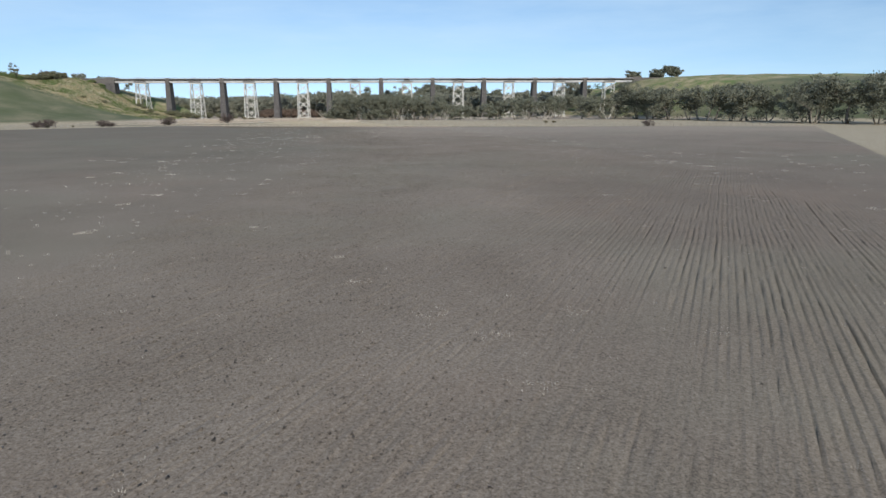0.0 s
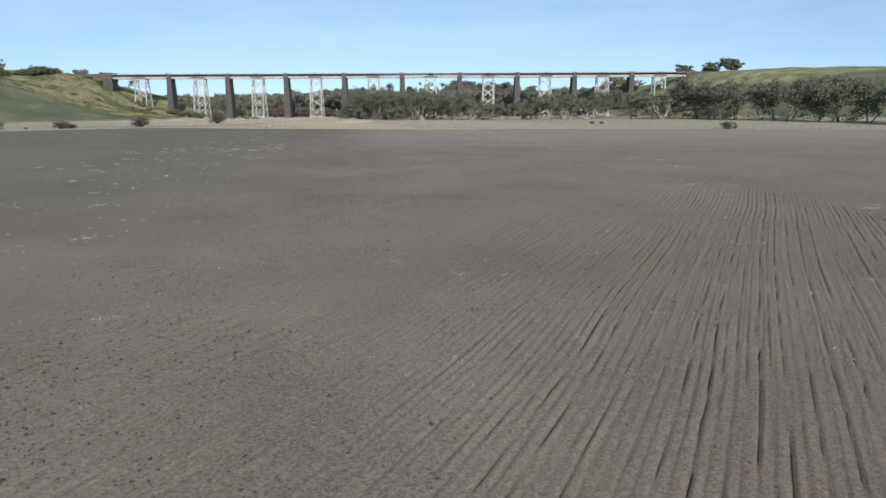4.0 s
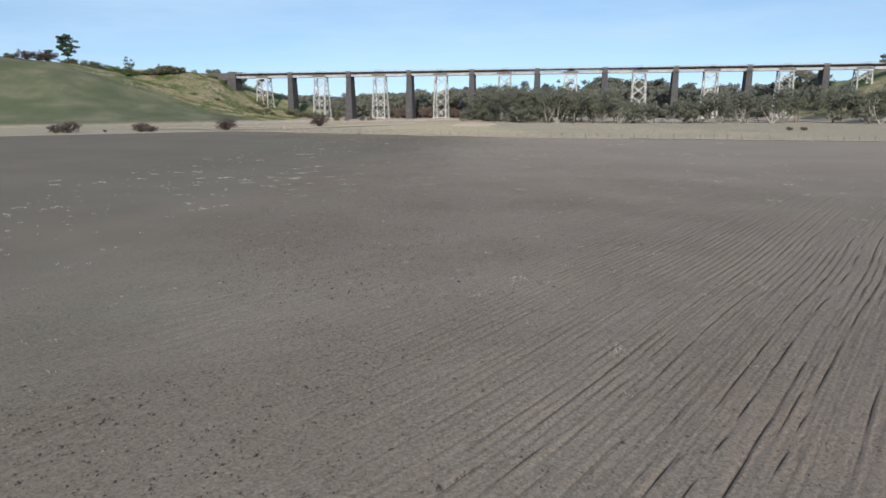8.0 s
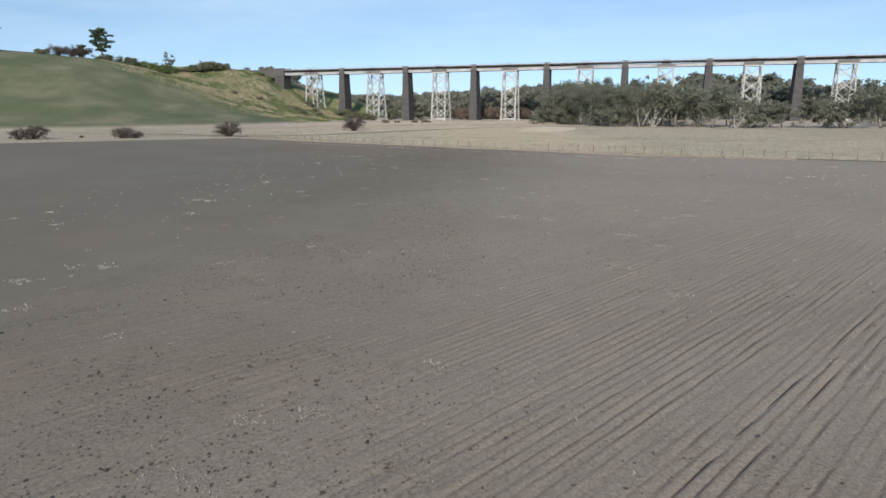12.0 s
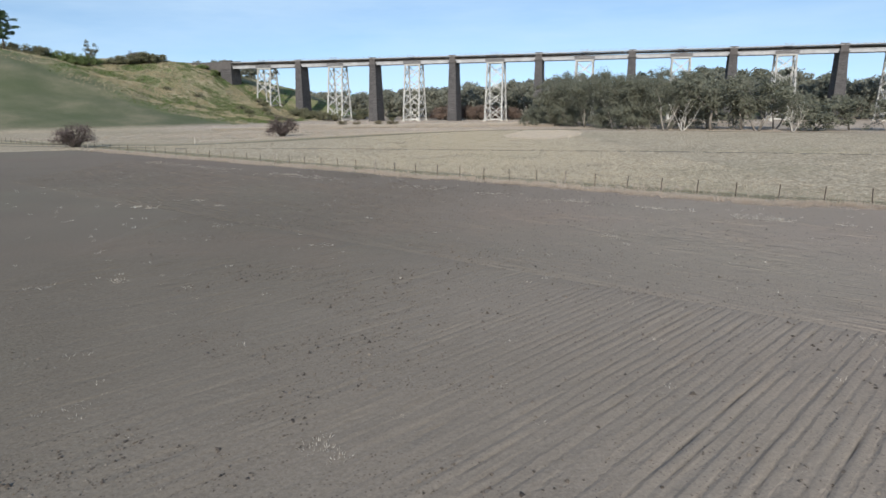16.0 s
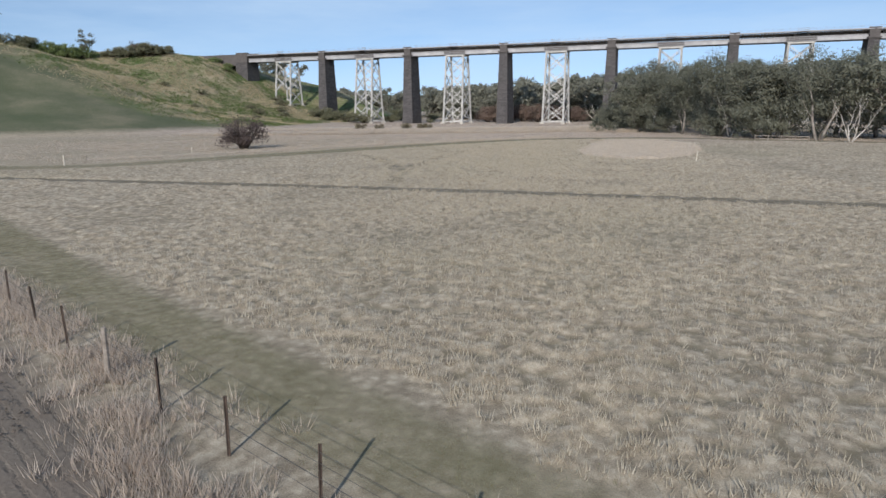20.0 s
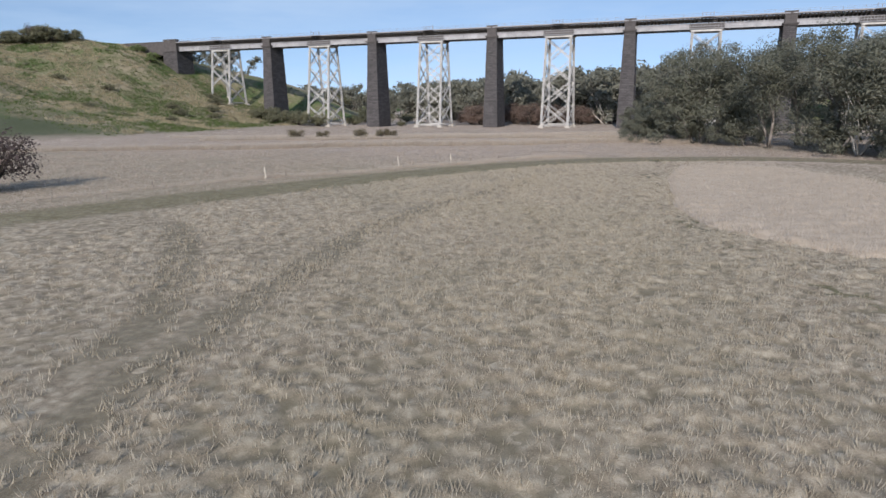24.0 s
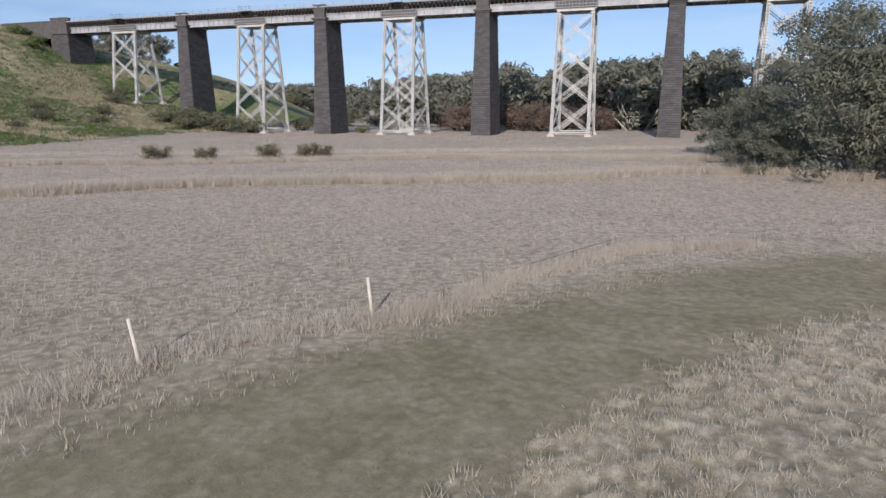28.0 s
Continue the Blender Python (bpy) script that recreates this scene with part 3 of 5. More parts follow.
def course_blocks(s, zs, half_at, depth_at, yc, rng, block=1.15):
    """Rough stone blocks laid in courses round a battered shaft."""
    for i in range(len(zs) - 1):
        z0, z1 = zs[i] + 0.035, zs[i + 1] - 0.035
        hx, hy = half_at(z0), depth_at(z0)
        for side in range(4):
            length = 2 * (hx if side % 2 == 0 else hy)
            n = max(2, round(length / block))
            off = 0.5 * (i % 2)
            cuts = [0.0] + [(k + off) / n for k in range(1 - (i % 2), n) if 0 < (k + off) / n < 1] + [1.0]
            for a, b in zip(cuts, cuts[1:]):
                u0, u1 = -length / 2 + a * length + 0.012, -length / 2 + b * length - 0.012
                p = rng.uniform(0.05, 0.13)
                if side == 0:
                    s.box((u0, yc - hy - p, z0), (u1, yc - hy + 0.3, z1))
                elif side == 1:
                    s.box((hx - 0.3, yc + u0, z0), (hx + p, yc + u1, z1))
                elif side == 2:
                    s.box((u0, yc + hy - 0.3, z0), (u1, yc + hy + p, z1))
                else:
                    s.box((-hx - p, yc + u0, z0), (-hx + 0.3, yc + u1, z1))


def build_pier(k, base):
    rng = random.Random(k)
    top = 26.25
    yc = 3.9
    pier = empty("bridge_pier", (pier_x(k), 0, 0), "tall tapering dark bluestone pier with a stepped cap", "pier", "viaduct piers")
    half_at = lambda z: 1.45 + 0.75 * (top - z) / 26.0
    depth_at = lambda z: 3.7 + 0.95 * (top - z) / 26.0
    n = round((top - base) / 0.46)
    zs = [base + (top - base) * i / n for i in range(n + 1)]
    s = Soup()
    course_blocks(s, zs, half_at, depth_at, yc, rng)
    if k <= 4:
        # the stones of the sunlit face one by one
        rest = Soup()
        for q in range(len(s.v) // 8):
            box = s.v[8 * q:8 * q + 8]
            if max(p[1] for p in box) < yc - 2.5 and max(p[0] for p in box) - min(p[0] for p in box) > 0.45:
                w = Soup()
                w.box(box[0], box[7])
                part("stone", w.mesh("stone", STONE_ONE), None, pier)
            else:
                rest.box(box[0], box[7])
        s = rest
    tagged(part("shaft_facing", s.mesh("shaft_facing", STONE), STONE, pier, "rock-faced bluestone courses"), kind="stuff")
    c = Soup()
    for z0, z1 in zip(zs, zs[1:]):
        hx, hy = half_at(z0) - 0.05, depth_at(z0) - 0.05
        c.box((-hx, yc - hy, z0), (hx, yc + hy, z1))
    part("core", c.mesh("core", JOINT), JOINT, pier)
    m = Soup()
    m.box((-1.68, yc - 4.05, 26.18), (1.68, yc + 4.05, 26.48))
    m.box((-1.9, yc - 4.3, 26.48), (1.9, yc + 4.3, 26.84))
    part("impost", m.mesh("impost", ASHLAR), ASHLAR, pier, "projecting dressed stone string course")
    for y0, y1, z1 in ((yc - 3.9, yc - 2.7, DECK), (yc + 2.7, yc + 3.9, DECK)):
        zz = 26.84
        while zz < z1 - 0.05:
            ze = min(zz + 0.48, z1)
            for xa, xb in ((-1.4, -0.01), (0.01, 1.4)):
                t = Soup()
                t.box((xa, y0, zz + 0.012), (xb, y1, ze - 0.012))
                part("cap_stone", t.mesh("cap_stone", ASHLAR), ASHLAR, pier)
            zz = ze
        t = Soup()
        t.box((-1.36, y0 + 0.04, 26.82), (1.36, y1 - 0.04, z1 - 0.02))
        part("cap_core", t.mesh("cap_core", JOINT), JOINT, pier)
        t = Soup()
        t.box((-1.55, y0 - 0.12, z1 - 0.02), (1.55, y1 + 0.12, z1 + 0.22))
        part("coping", t.mesh("coping", ASHLAR), ASHLAR, pier)
    return pier


PIER_BASE = {1: 1.0, 2: -0.6, 3: -0.6, 4: -0.6, 5: -0.8, 6: -1.0, 7: -0.6, 8: 0.0, 9: 6.0}
for k in range(1, 10):
    build_pier(k, min(PIER_BASE[k], h_at(pier_x(k), 0) - 0.4))


def laced_leg(s, a, b, size=0.52):
    """Two plates joined by short battens, as a riveted column."""
    a, b = Vector(a), Vector(b)
    d = b - a
    n = int(d.length / 0.55)
    for o in (-size / 2, size / 2):
        s.beam(a + Vector((o, 0, 0)), b + Vector((o, 0, 0)), 0.09, size, (0, 1, 0))
    s.beam(a + Vector((0, size / 2 - 0.02, 0)), b + Vector((0, size / 2 - 0.02, 0)), size - 0.1, 0.03, (0, 1, 0))
    for i in range(n):
        p = a + d * ((i + 0.25) / n)
        q = a + d * ((i + 0.75) / n)
        s.beam(p + Vector((0, -size / 2 + 0.02, 0)), q + Vector((0, -size / 2 + 0.02, 0)), size - 0.08, 0.04, (0, 1, 0))


def double_bar(s, a, b, gap=0.40):
    """A brace of two flats with lacing between."""
    a, b = Vector(a), Vector(b)
    d = (b - a).normalized()
    side = d.cross(Vector((0, 1, 0)) if abs(d.x) > 0.25 else Vector((1, 0, 0))).normalized() * gap / 2
    s.beam(a + side, b + side, 0.15, 0.13)
    s.beam(a - side, b - side, 0.15, 0.13)
    n = max(3, int((b - a).length / 0.8))
    for i in range(n):
        p, q = a + (b - a) * (i / n), a + (b - a) * ((i + 1) / n)
        s.beam(p + side * (1 if i % 2 else -1), q - side * (1 if i % 2 else -1), 0.05, 0.03)


def build_trestle(k, feet, panels):
    """A braced steel tower of four raking legs under the middle of span k."""
    xc = SPAN * (k + 0.5) + FIRST
    top, yc = 26.0, 3.9
    tower = empty("steel_trestle", (xc, 0, 0), "white-painted braced steel trestle tower with laced legs on concrete feet", "trestle", "viaduct trestles")
    z0 = min(feet) + 0.9

    def corner(sx, sy, z):
        u = (top - z) / 26.0
        return Vector((sx * (3.55 + 0.35 * u), yc + sy * (2.6 + 3.0 * u), z))

    corners = ((-1, -1), (1, -1), (1, 1), (-1, 1))
    for (sx, sy), f in zip(corners, feet):
        s = Soup()
        laced_leg(s, corner(sx, sy, f + 0.85), corner(sx, sy, top))
        part("leg", s.mesh("leg", STEEL), STEEL, tower)
        c = Soup()
        p = corner(sx, sy, f)
        n = len(c.v)
        for w, z in ((1.05, f - 1.2), (0.95, f + 0.1), (0.42, f + 0.85)):
            c.v += [(p.x - w, p.y - w, z), (p.x + w, p.y - w, z), (p.x + w, p.y + w, z), (p.x - w, p.y + w, z)]
        for r in range(2):
            for i in range(4):
                a, b = n + r * 4 + i, n + r * 4 + (i + 1) % 4
                c.f.append((a, b, b + 4, a + 4))
        c.f.append((n + 8, n + 9, n + 10, n + 11))
        part("footing", c.mesh("footing", CONCRETE), CONCRETE, tower, "tapered concrete footing")
    zs = [top - 0.5 - (top - 0.5 - z0) * i / panels for i in range(panels + 1)]
    for i in range(4):
        a, b = corners[i], corners[(i + 1) % 4]
        low = max(feet[i], feet[(i + 1) % 4]) + 0.9
        for j in range(panels):
            za, zb = zs[j] - 0.15, zs[j + 1] + 0.15
            if zb < low - 1.5:
                continue
            for p, q in ((a, b), (b, a)):
                s = Soup()
                double_bar(s, corner(*p, za), corner(*q, zb))
                part("brace", s.mesh("brace", STEEL), STEEL, tower)
            if j == panels - 1:
                s = Soup()
                s.beam(corner(*a, zs[-1] + 0.1), corner(*b, zs[-1] + 0.1), 0.16, 0.22)
                s.beam(corner(*a, zs[-1] - 0.25), corner(*b, zs[-1] - 0.25), 0.16, 0.08)
                part("strut", s.mesh("strut", STEEL), STEEL, tower)
    s = Soup()
    for i in range(4):
        s.beam(corner(*corners[i], top - 0.15), corner(*corners[(i + 1) % 4], top - 0.15), 0.4, 0.34)
    for sy in (-1, 1):
        s.box((-4.2, yc + sy * 2.6 - 0.25, top - 0.02), (4.2, yc + sy * 2.6 + 0.25, top + 0.22))
    part("head_frame", s.mesh("head_frame", STEEL), STEEL, tower)
    return tower


for k in range(10):
    xc = SPAN * (k + 0.5) + FIRST
    feet = [max(-0.1, h_at(xc + sx * 3.8, 3.9 + sy * 5.4) - 0.2) for sx, sy in ((-1, -1), (1, -1), (1, 1), (-1, 1))]
    build_trestle(k, feet, max(2, round((25.2 - min(feet)) / 6.2)))


one = Soup()
one.box((-0.05, -0.26, 26.35), (0.05, 0.26, 27.68))
STIFFENER = one.mesh("stiffener", GIRDER)
one = Soup()
one.box((-0.03, -0.03, 29.1), (0.03, 0.03, 30.15))
RAIL_POST = one.mesh("rail_post", RAIL_GREY)


def build_span(k):
    """Girders, deck and handrails between two piers."""
    x0 = pier_x(k) + (1.5 if k else 2.0)
    x1 = pier_x(k + 1) - 1.5
    if k == 9:
        x1 = pier_x(10) - 2.0
    L = x1 - x0
    yc = 3.9
    span = empty("bridge_span", (x0, 0, 0), "white riveted girder span with timber deck brackets and handrails", "bridge span", "viaduct spans")
    for yg, face in ((yc - 2.75, -1), (yc + 2.75, 1)):
        s = Soup()
        s.box((-0.6, yg - 0.06, 26.3), (L + 0.6, yg + 0.06, 27.75))
        for z in (26.3, 27.70):
            s.box((-0.6, yg - 0.34, z - 0.06), (L + 0.6, yg + 0.34, z + 0.06))
        s.box((-0.6, yg - 0.13, 26.37), (L + 0.6, yg + 0.13, 26.60))
        s.box((-0.6, yg - 0.13, 27.42), (L + 0.6, yg + 0.13, 27.64))
        girder = part("girder", s.mesh("girder", GIRDER), GIRDER, span)
        n = int(L / 1.5)
        for i in range(n + 1):
            part("stiffener", STIFFENER, None, girder, "", pose(L * i / n, yg, 0))
    for i in range(int(L / 3.2)):
        x = 1.6 + i * 3.2
        s = Soup()
        s.beam((x, yc - 2.7, 26.45), (x, yc + 2.7, 27.5), 0.14)
        s.beam((x + 0.15, yc + 2.7, 26.45), (x + 0.15, yc - 2.7, 27.5), 0.14)
        s.beam((x, yc - 2.7, 26.4), (x, yc + 2.7, 26.4), 0.2)
        part("cross_frame", s.mesh("cross_frame", GIRDER), GIRDER, span)
    s = Soup()
    s.box((-1.2, yc - 3.3, 28.55), (L + 1.2, yc + 3.3, 28.85))
    s.box((-1.2, yc - 4.05, 28.98), (L + 1.2, yc - 2.85, 29.12))
    s.box((-1.2, yc + 2.85, 28.98), (L + 1.2, yc + 4.05, 29.12))
    part("deck", s.mesh("deck", TIMBER_DARK), TIMBER_DARK, span, "dark weathered deck boards")
    n = round(L / 0.95)
    for i in range(n + 1):
        x = L * i / n
        s = Soup()
        s.box((x - 0.15, yc - 3.95, 28.62), (x + 0.15, yc + 3.95, 28.96))
        s.beam((x, yc - 2.9, 27.85), (x, yc - 3.9, 28.65), 0.12)
        s.beam((x, yc + 2.9, 27.85), (x, yc + 3.9, 28.65), 0.12)
        s.box((x - 0.13, yc - 3.05, 27.78), (x + 0.13, yc + 3.05, 28.6))
        part("cross_beam", s.mesh("cross_beam", TIMBER_DARK), TIMBER_DARK, span)
    for y in (yc - 4.02, yc + 4.02):
        s = Soup()
        s.box((-1.2, y - 0.05, 29.06), (L + 1.2, y + 0.05, 29.36))
        part("kerb_rail", s.mesh("kerb_rail", RAIL_GREY), RAIL_GREY, span)
        s = Soup()
        for z in (29.75, 30.15):
            s.box((-1.2, y - 0.02, z - 0.02), (L + 1.2, y + 0.02, z + 0.02))
        rail = part("handrail", s.mesh("handrail", RAIL_GREY), RAIL_GREY, span, "thin grey handrail on posts")
        m = round(L / 2.4)
        for i in range(m + 1):
            part("rail_post", RAIL_POST, None, rail, "", pose(L * i / m, y, 0))
    for y in (yc - 0.8, yc + 0.8):
        s = Soup()
        s.box((-1.2, y - 0.035, 28.86), (L + 1.2, y + 0.035, 29.02))
        part("rail", s.mesh("rail", POST_DARK), POST_DARK, span)
    return span


for k in range(10):
    build_span(k)


def build_refuge(k):
    """A railed lookout platform on the deck edge over a trestle."""
    xc = SPAN * (k + 0.5) + FIRST
    r = empty("refuge_platform", (xc, 0, 0), "small railed refuge platform on the deck edge", "platform", "deck refuges")
    for sy in (-1, 1):
        y0, y1 = 3.9 + sy * 4.05, 3.9 + sy * 5.1
        s = Soup()
        s.box((-1.5, min(y0, y1), 28.98), (1.5, max(y0, y1), 29.1))
        part("floor", s.mesh("floor", TIMBER_DARK), None, r)
        for x in (-1.35, 1.35):
            s = Soup()
            s.beam((x, y0, 28.1), (x, y1, 28.95), 0.14)
            part("bracket", s.mesh("bracket", TIMBER_DARK), None, r)
        for x in (-1.45, -0.5, 0.5, 1.45):
            s = Soup()
            s.box((x - 0.04, y1 - sy * 0.05 - 0.04, 29.1), (x + 0.04, y1 - sy * 0.05 + 0.04, 30.45 if abs(x) > 1 else 30.2))
            part("post", s.mesh("post", RAIL_GREY), None, r)
        s = Soup()
        for z in (29.6, 30.15):
            s.beam((-1.45, y1 - sy * 0.05, z), (1.45, y1 - sy * 0.05, z), 0.06)
            for x in (-1.45, 1.45):
                s.beam((x, y0, z), (x, y1 - sy * 0.05, z), 0.05)
        part("guard_rail", s.mesh("guard_rail", RAIL_GREY), None, r)
        s = Soup()
        s.box((-2.1, y0 - sy * 1.0 - 0.1, 28.0), (2.1, y0 - sy * 1.0 + 0.1, 28.35))
        part("bearer", s.mesh("bearer", TIMBER_DARK), None, r)
        for i in range(13):
            s = Soup()
            s.box((-4.2 + 0.7 * i - 0.05, 3.9 + sy * 3.16 - 0.03, 26.4), (-4.2 + 0.7 * i + 0.05, 3.9 + sy * 3.16 + 0.03, 27.6))
            part("grille_bar", s.mesh("grille_bar", RAIL_GREY), None, r)
        s = Soup()
        s.box((-4.4, 3.9 + sy * 3.1 - 0.03, 26.35), (4.4, 3.9 + sy * 3.1 + 0.03, 27.72))
        part("grille_panel", s.mesh("grille_panel", TIMBER_DARK), None, r, "dark panel over the trestle head")
        for z in (26.4, 27.0, 27.66):
            s = Soup()
            s.beam((-4.45, 3.9 + sy * 3.2, z), (4.45, 3.9 + sy * 3.2, z), 0.08, 0.14)
            part("grille_rail", s.mesh("grille_rail", RAIL_GREY), None, r)
    return r


for k in range(10):
    build_refuge(k)


def build_abutment(x_face, sign, label):
    """Stone end of the bridge: a pylon with a wall behind."""
    rng = random.Random(77 + sign)
    ab = empty("bridge_abutment", (x_face, 0, 0), label, "abutment", "viaduct abutments")
    yc = 3.9
    s = Soup()
    n = 44
    zs = [6.0 + (26.1 - 6.0) * i / n for i in range(n + 1)]
    s2 = Soup()
    course_blocks(s2, zs, lambda z: 3.0 + 0.6 * (26 - z) / 20, lambda z: 3.9 + 0.9 * (26 - z) / 20, yc, rng)
    s2.v = [(x - sign * 3.0, y, z) for x, y, z in s2.v]
    part("stone_facing", s2.mesh("stone_facing", STONE), STONE, ab, "rock-faced bluestone courses")
    for z0, z1 in zip(zs, zs[1:]):
        u = (26 - z0) / 20
        s.box((-sign * 3.0 - 2.95 - 0.6 * u, yc - 3.85 - 0.9 * u, z0), (-sign * 3.0 + 2.95 + 0.6 * u, yc + 3.85 + 0.9 * u, z1))
    part("core", s.mesh("core", JOINT), JOINT, ab)
    for y0, y1 in ((yc - 4.2, yc - 2.75), (yc + 2.75, yc + 4.2)):
        s = Soup()
        a, b = sorted((0.25 * sign, -5.2 * sign))
        s.box((a - 0.12, y0 - 0.1, 26.1), (b + 0.12, y1 + 0.1, 26.45))
        s.box((a, y0, 26.45), (b, y1, 29.9))
        s.box((a - 0.14, y0 - 0.12, 29.9), (b + 0.14, y1 + 0.12, 30.35))
        part("pylon", s.mesh("pylon", ASHLAR), ASHLAR, ab, "dressed stone parapet pylon")
        s = Soup()
        a, b = sorted((-5.2 * sign, -24 * sign))
        s.box((a, y0 + 0.3, 25.0), (b, y1 - 0.3, 29.4))
        s.box((a, y0 + 0.2, 29.4), (b, y1 - 0.2, 29.7))
        part("parapet_wall", s.mesh("parapet_wall", ASHLAR), ASHLAR, ab, "low stone wing wall")
    s = Soup()
    a, b = sorted((0.0, -24 * sign))
    s.box((a, yc - 3.0, 25.0), (b, yc + 3.0, 28.5))
    part("fill", s.mesh("fill", ASHLAR), ASHLAR, ab)
    return ab


build_abutment(2.9, 1, "massive dark bluestone abutment built into the grassy hillside")
build_abutment(pier_x(10) - 1.6, -1, "dark bluestone abutment at the wooded end of the bridge")

# ---- trees and shrubs ----
def leaf_cloud(rng, centres, radii, per, size, flat=0.75, droop=0.3):
    """Leaf sprays as small pointed blades scattered in clumps; arrays for a mesh."""
    c, r = np.asarray(centres, float), np.asarray(radii, float)
    n = len(c) * per
    who = np.repeat(np.arange(len(c)), per)
    d = rng.normal(size=(n, 3))
    d /= np.linalg.norm(d, axis=1)[:, None] + 1e-9
    rad = r[who] * rng.uniform(0.0, 1.0, n) ** 0.42 * rng.choice([1.0, 1.0, 1.25], n)
    p = c[who] + d * rad[:, None] * np.array([1, 1, flat])
    face = d * 0.9 + rng.normal(size=(n, 3)) * 0.45 + np.array([0, 0, 0.2])
    u = np.cross(face, rng.normal(size=(n, 3)))
    u[:, 2] -= droop * 0.5
    u /= np.linalg.norm(u, axis=1)[:, None] + 1e-9
    v = np.cross(u, face)
    v /= np.linalg.norm(v, axis=1)[:, None] + 1e-9
    s = size * rng.uniform(0.6, 1.35, n)[:, None]
    a, b = u * s, v * s * 0.45
    tri = np.stack([p - a * 0.5 - b * 0.5, p - a * 0.4 + b * 0.5, p + a * 0.6], 1).reshape(-1, 3)
    return tri, np.arange(3 * n).reshape(-1, 3)


def quads_mesh(name, verts, faces, material):
    me = bpy.data.meshes.new(name)
    k = faces.shape[1]
    me.vertices.add(len(verts))
    me.vertices.foreach_set("co", np.asarray(verts, np.float32).ravel())
    me.loops.add(faces.size)
    me.loops.foreach_set("vertex_index", faces.astype(np.int32).ravel())
    me.polygons.add(len(faces))
    me.polygons.foreach_set("loop_start", np.arange(0, faces.size, k, dtype=np.int32))
    me.update(calc_edges=True)
    me.materials.append(material)
    return me


def grow(rng, soup, start, direction, length, radius, depth, tips, wander=0.25, up=0.15, forks=(2, 3), spread=0.75, keep=0.72):
    """A limb that wanders, tapers and forks; its ends go into tips."""
    steps = 3 if radius > 0.05 else 2
    pts, rad = [Vector(start)], [radius]
    d = Vector(direction).normalized()
    for i in range(steps):
        d = (d + Vector((rng.uniform(-1, 1), rng.uniform(-1, 1), rng.uniform(-0.6, 0.8) + up)) * wander).normalized()
        pts.append(pts[-1] + d * length / steps)
        rad.append(radius * (1 - 0.42 * (i + 1) / steps))
    soup.tube(pts, rad, 6 if radius > 0.16 else (4 if radius > 0.06 else 3))
    if depth == 0:
        tips.append((pts[-1], length))
        return
    if depth <= 2:
        tips.append((pts[-2], length * 0.8))
    for k in range(rng.randint(*forks)):
        e = Vector((rng.uniform(-1, 1), rng.uniform(-1, 1), rng.uniform(-0.25, 0.7)))
        grow(rng, soup, pts[-1] if k else pts[-2], d + e * spread, length * rng.uniform(keep - 0.12, keep + 0.1), rad[-1] * (0.78 if k else 0.62), depth - 1, tips, wander, up, forks, spread, keep)


def gum(seed, tall, stems=1, wide=1.0, per=88, leaf=0.50, clumps=78, bark=None, leaves=None, low=False, name="gum_tree", label="", depth=3):
    """A spreading river gum: pale forked trunk and clumped drooping crown."""
    rng, nr = random.Random(seed), np.random.default_rng(seed)
    s, tips = Soup(), []
    for k in range(stems):
        lean = Vector((rng.uniform(-0.5, 0.5), rng.uniform(-0.5, 0.5), 1.0 if stems == 1 else 0.85))
        if stems > 1:
            lean += Vector((math.cos(6.28 * k / stems), math.sin(6.28 * k / stems), 0)) * 0.5
        grow(rng, s, (rng.uniform(-0.3, 0.3), rng.uniform(-0.3, 0.3), -0.4), lean, tall * 0.31, tall * (0.020 if stems == 1 else 0.0125), depth, tips, 0.24, 0.10, (2, 4), 0.95 * wide)
    tree = empty(name, (0, 0, 0), label, "tree", "river trees")
    part("trunk", s.mesh("trunk", bark or BARK, True), None, tree, "pale forked trunk and limbs")
    c = [tuple(p + Vector((rng.uniform(-0.5, 0.5), rng.uniform(-0.5, 0.5), 0.2))) for p, l in tips]
    r = [tall * rng.uniform(0.05, 0.105) for _ in tips]
    for p, l in list(tips)[::2]:
        c.append(tuple(p * rng.uniform(0.62, 0.92) + Vector((rng.uniform(-1, 1), rng.uniform(-1, 1), rng.uniform(-0.5, 1.0))) * tall * 0.07))
        r.append(tall * rng.uniform(0.06, 0.115))
    both = list(zip(c, r))
    rng.shuffle(both)
    both = both[:clumps - (clumps // 4 if low else 0)]
    c, r = [q[0] for q in both], [q[1] for q in both]
    if low:
        for k in range(clumps // 4):
            a, q = rng.uniform(0, 6.28), tall * rng.uniform(0.15, 0.42) * wide
            c.append((math.cos(a) * q, math.sin(a) * q, tall * rng.uniform(0.06, 0.35)))
            r.append(tall * rng.uniform(0.06, 0.1))
    v, f = leaf_cloud(nr, c, r, per, leaf)
    v[:, 2] = np.maximum(v[:, 2], 0.15)
    part("crown", quads_mesh("crown", v, f, leaves or LEAF_GUM), None, tree, "grey-green drooping foliage in uneven clumps")
    top = v[:, 2].max()
    return tree, top


def place(tree_top, spots, rng, broad=1.0):
    """Copies of a built tree; the first spot takes the original."""
    tree, top = tree_top
    for i, (x, y, h) in reversed(list(enumerate(spots))):
        k = h / top
        m = pose(x, y, h_at(x, y) - 0.1, 0, 0, rng.uniform(0, 360)) @ Matrix.Diagonal((k * broad * rng.uniform(0.92, 1.1), k * broad * rng.uniform(0.92, 1.1), k, 1))
        if i == 0:
            tree.matrix_basis = m
        else:
            copy_thing(tree, m)


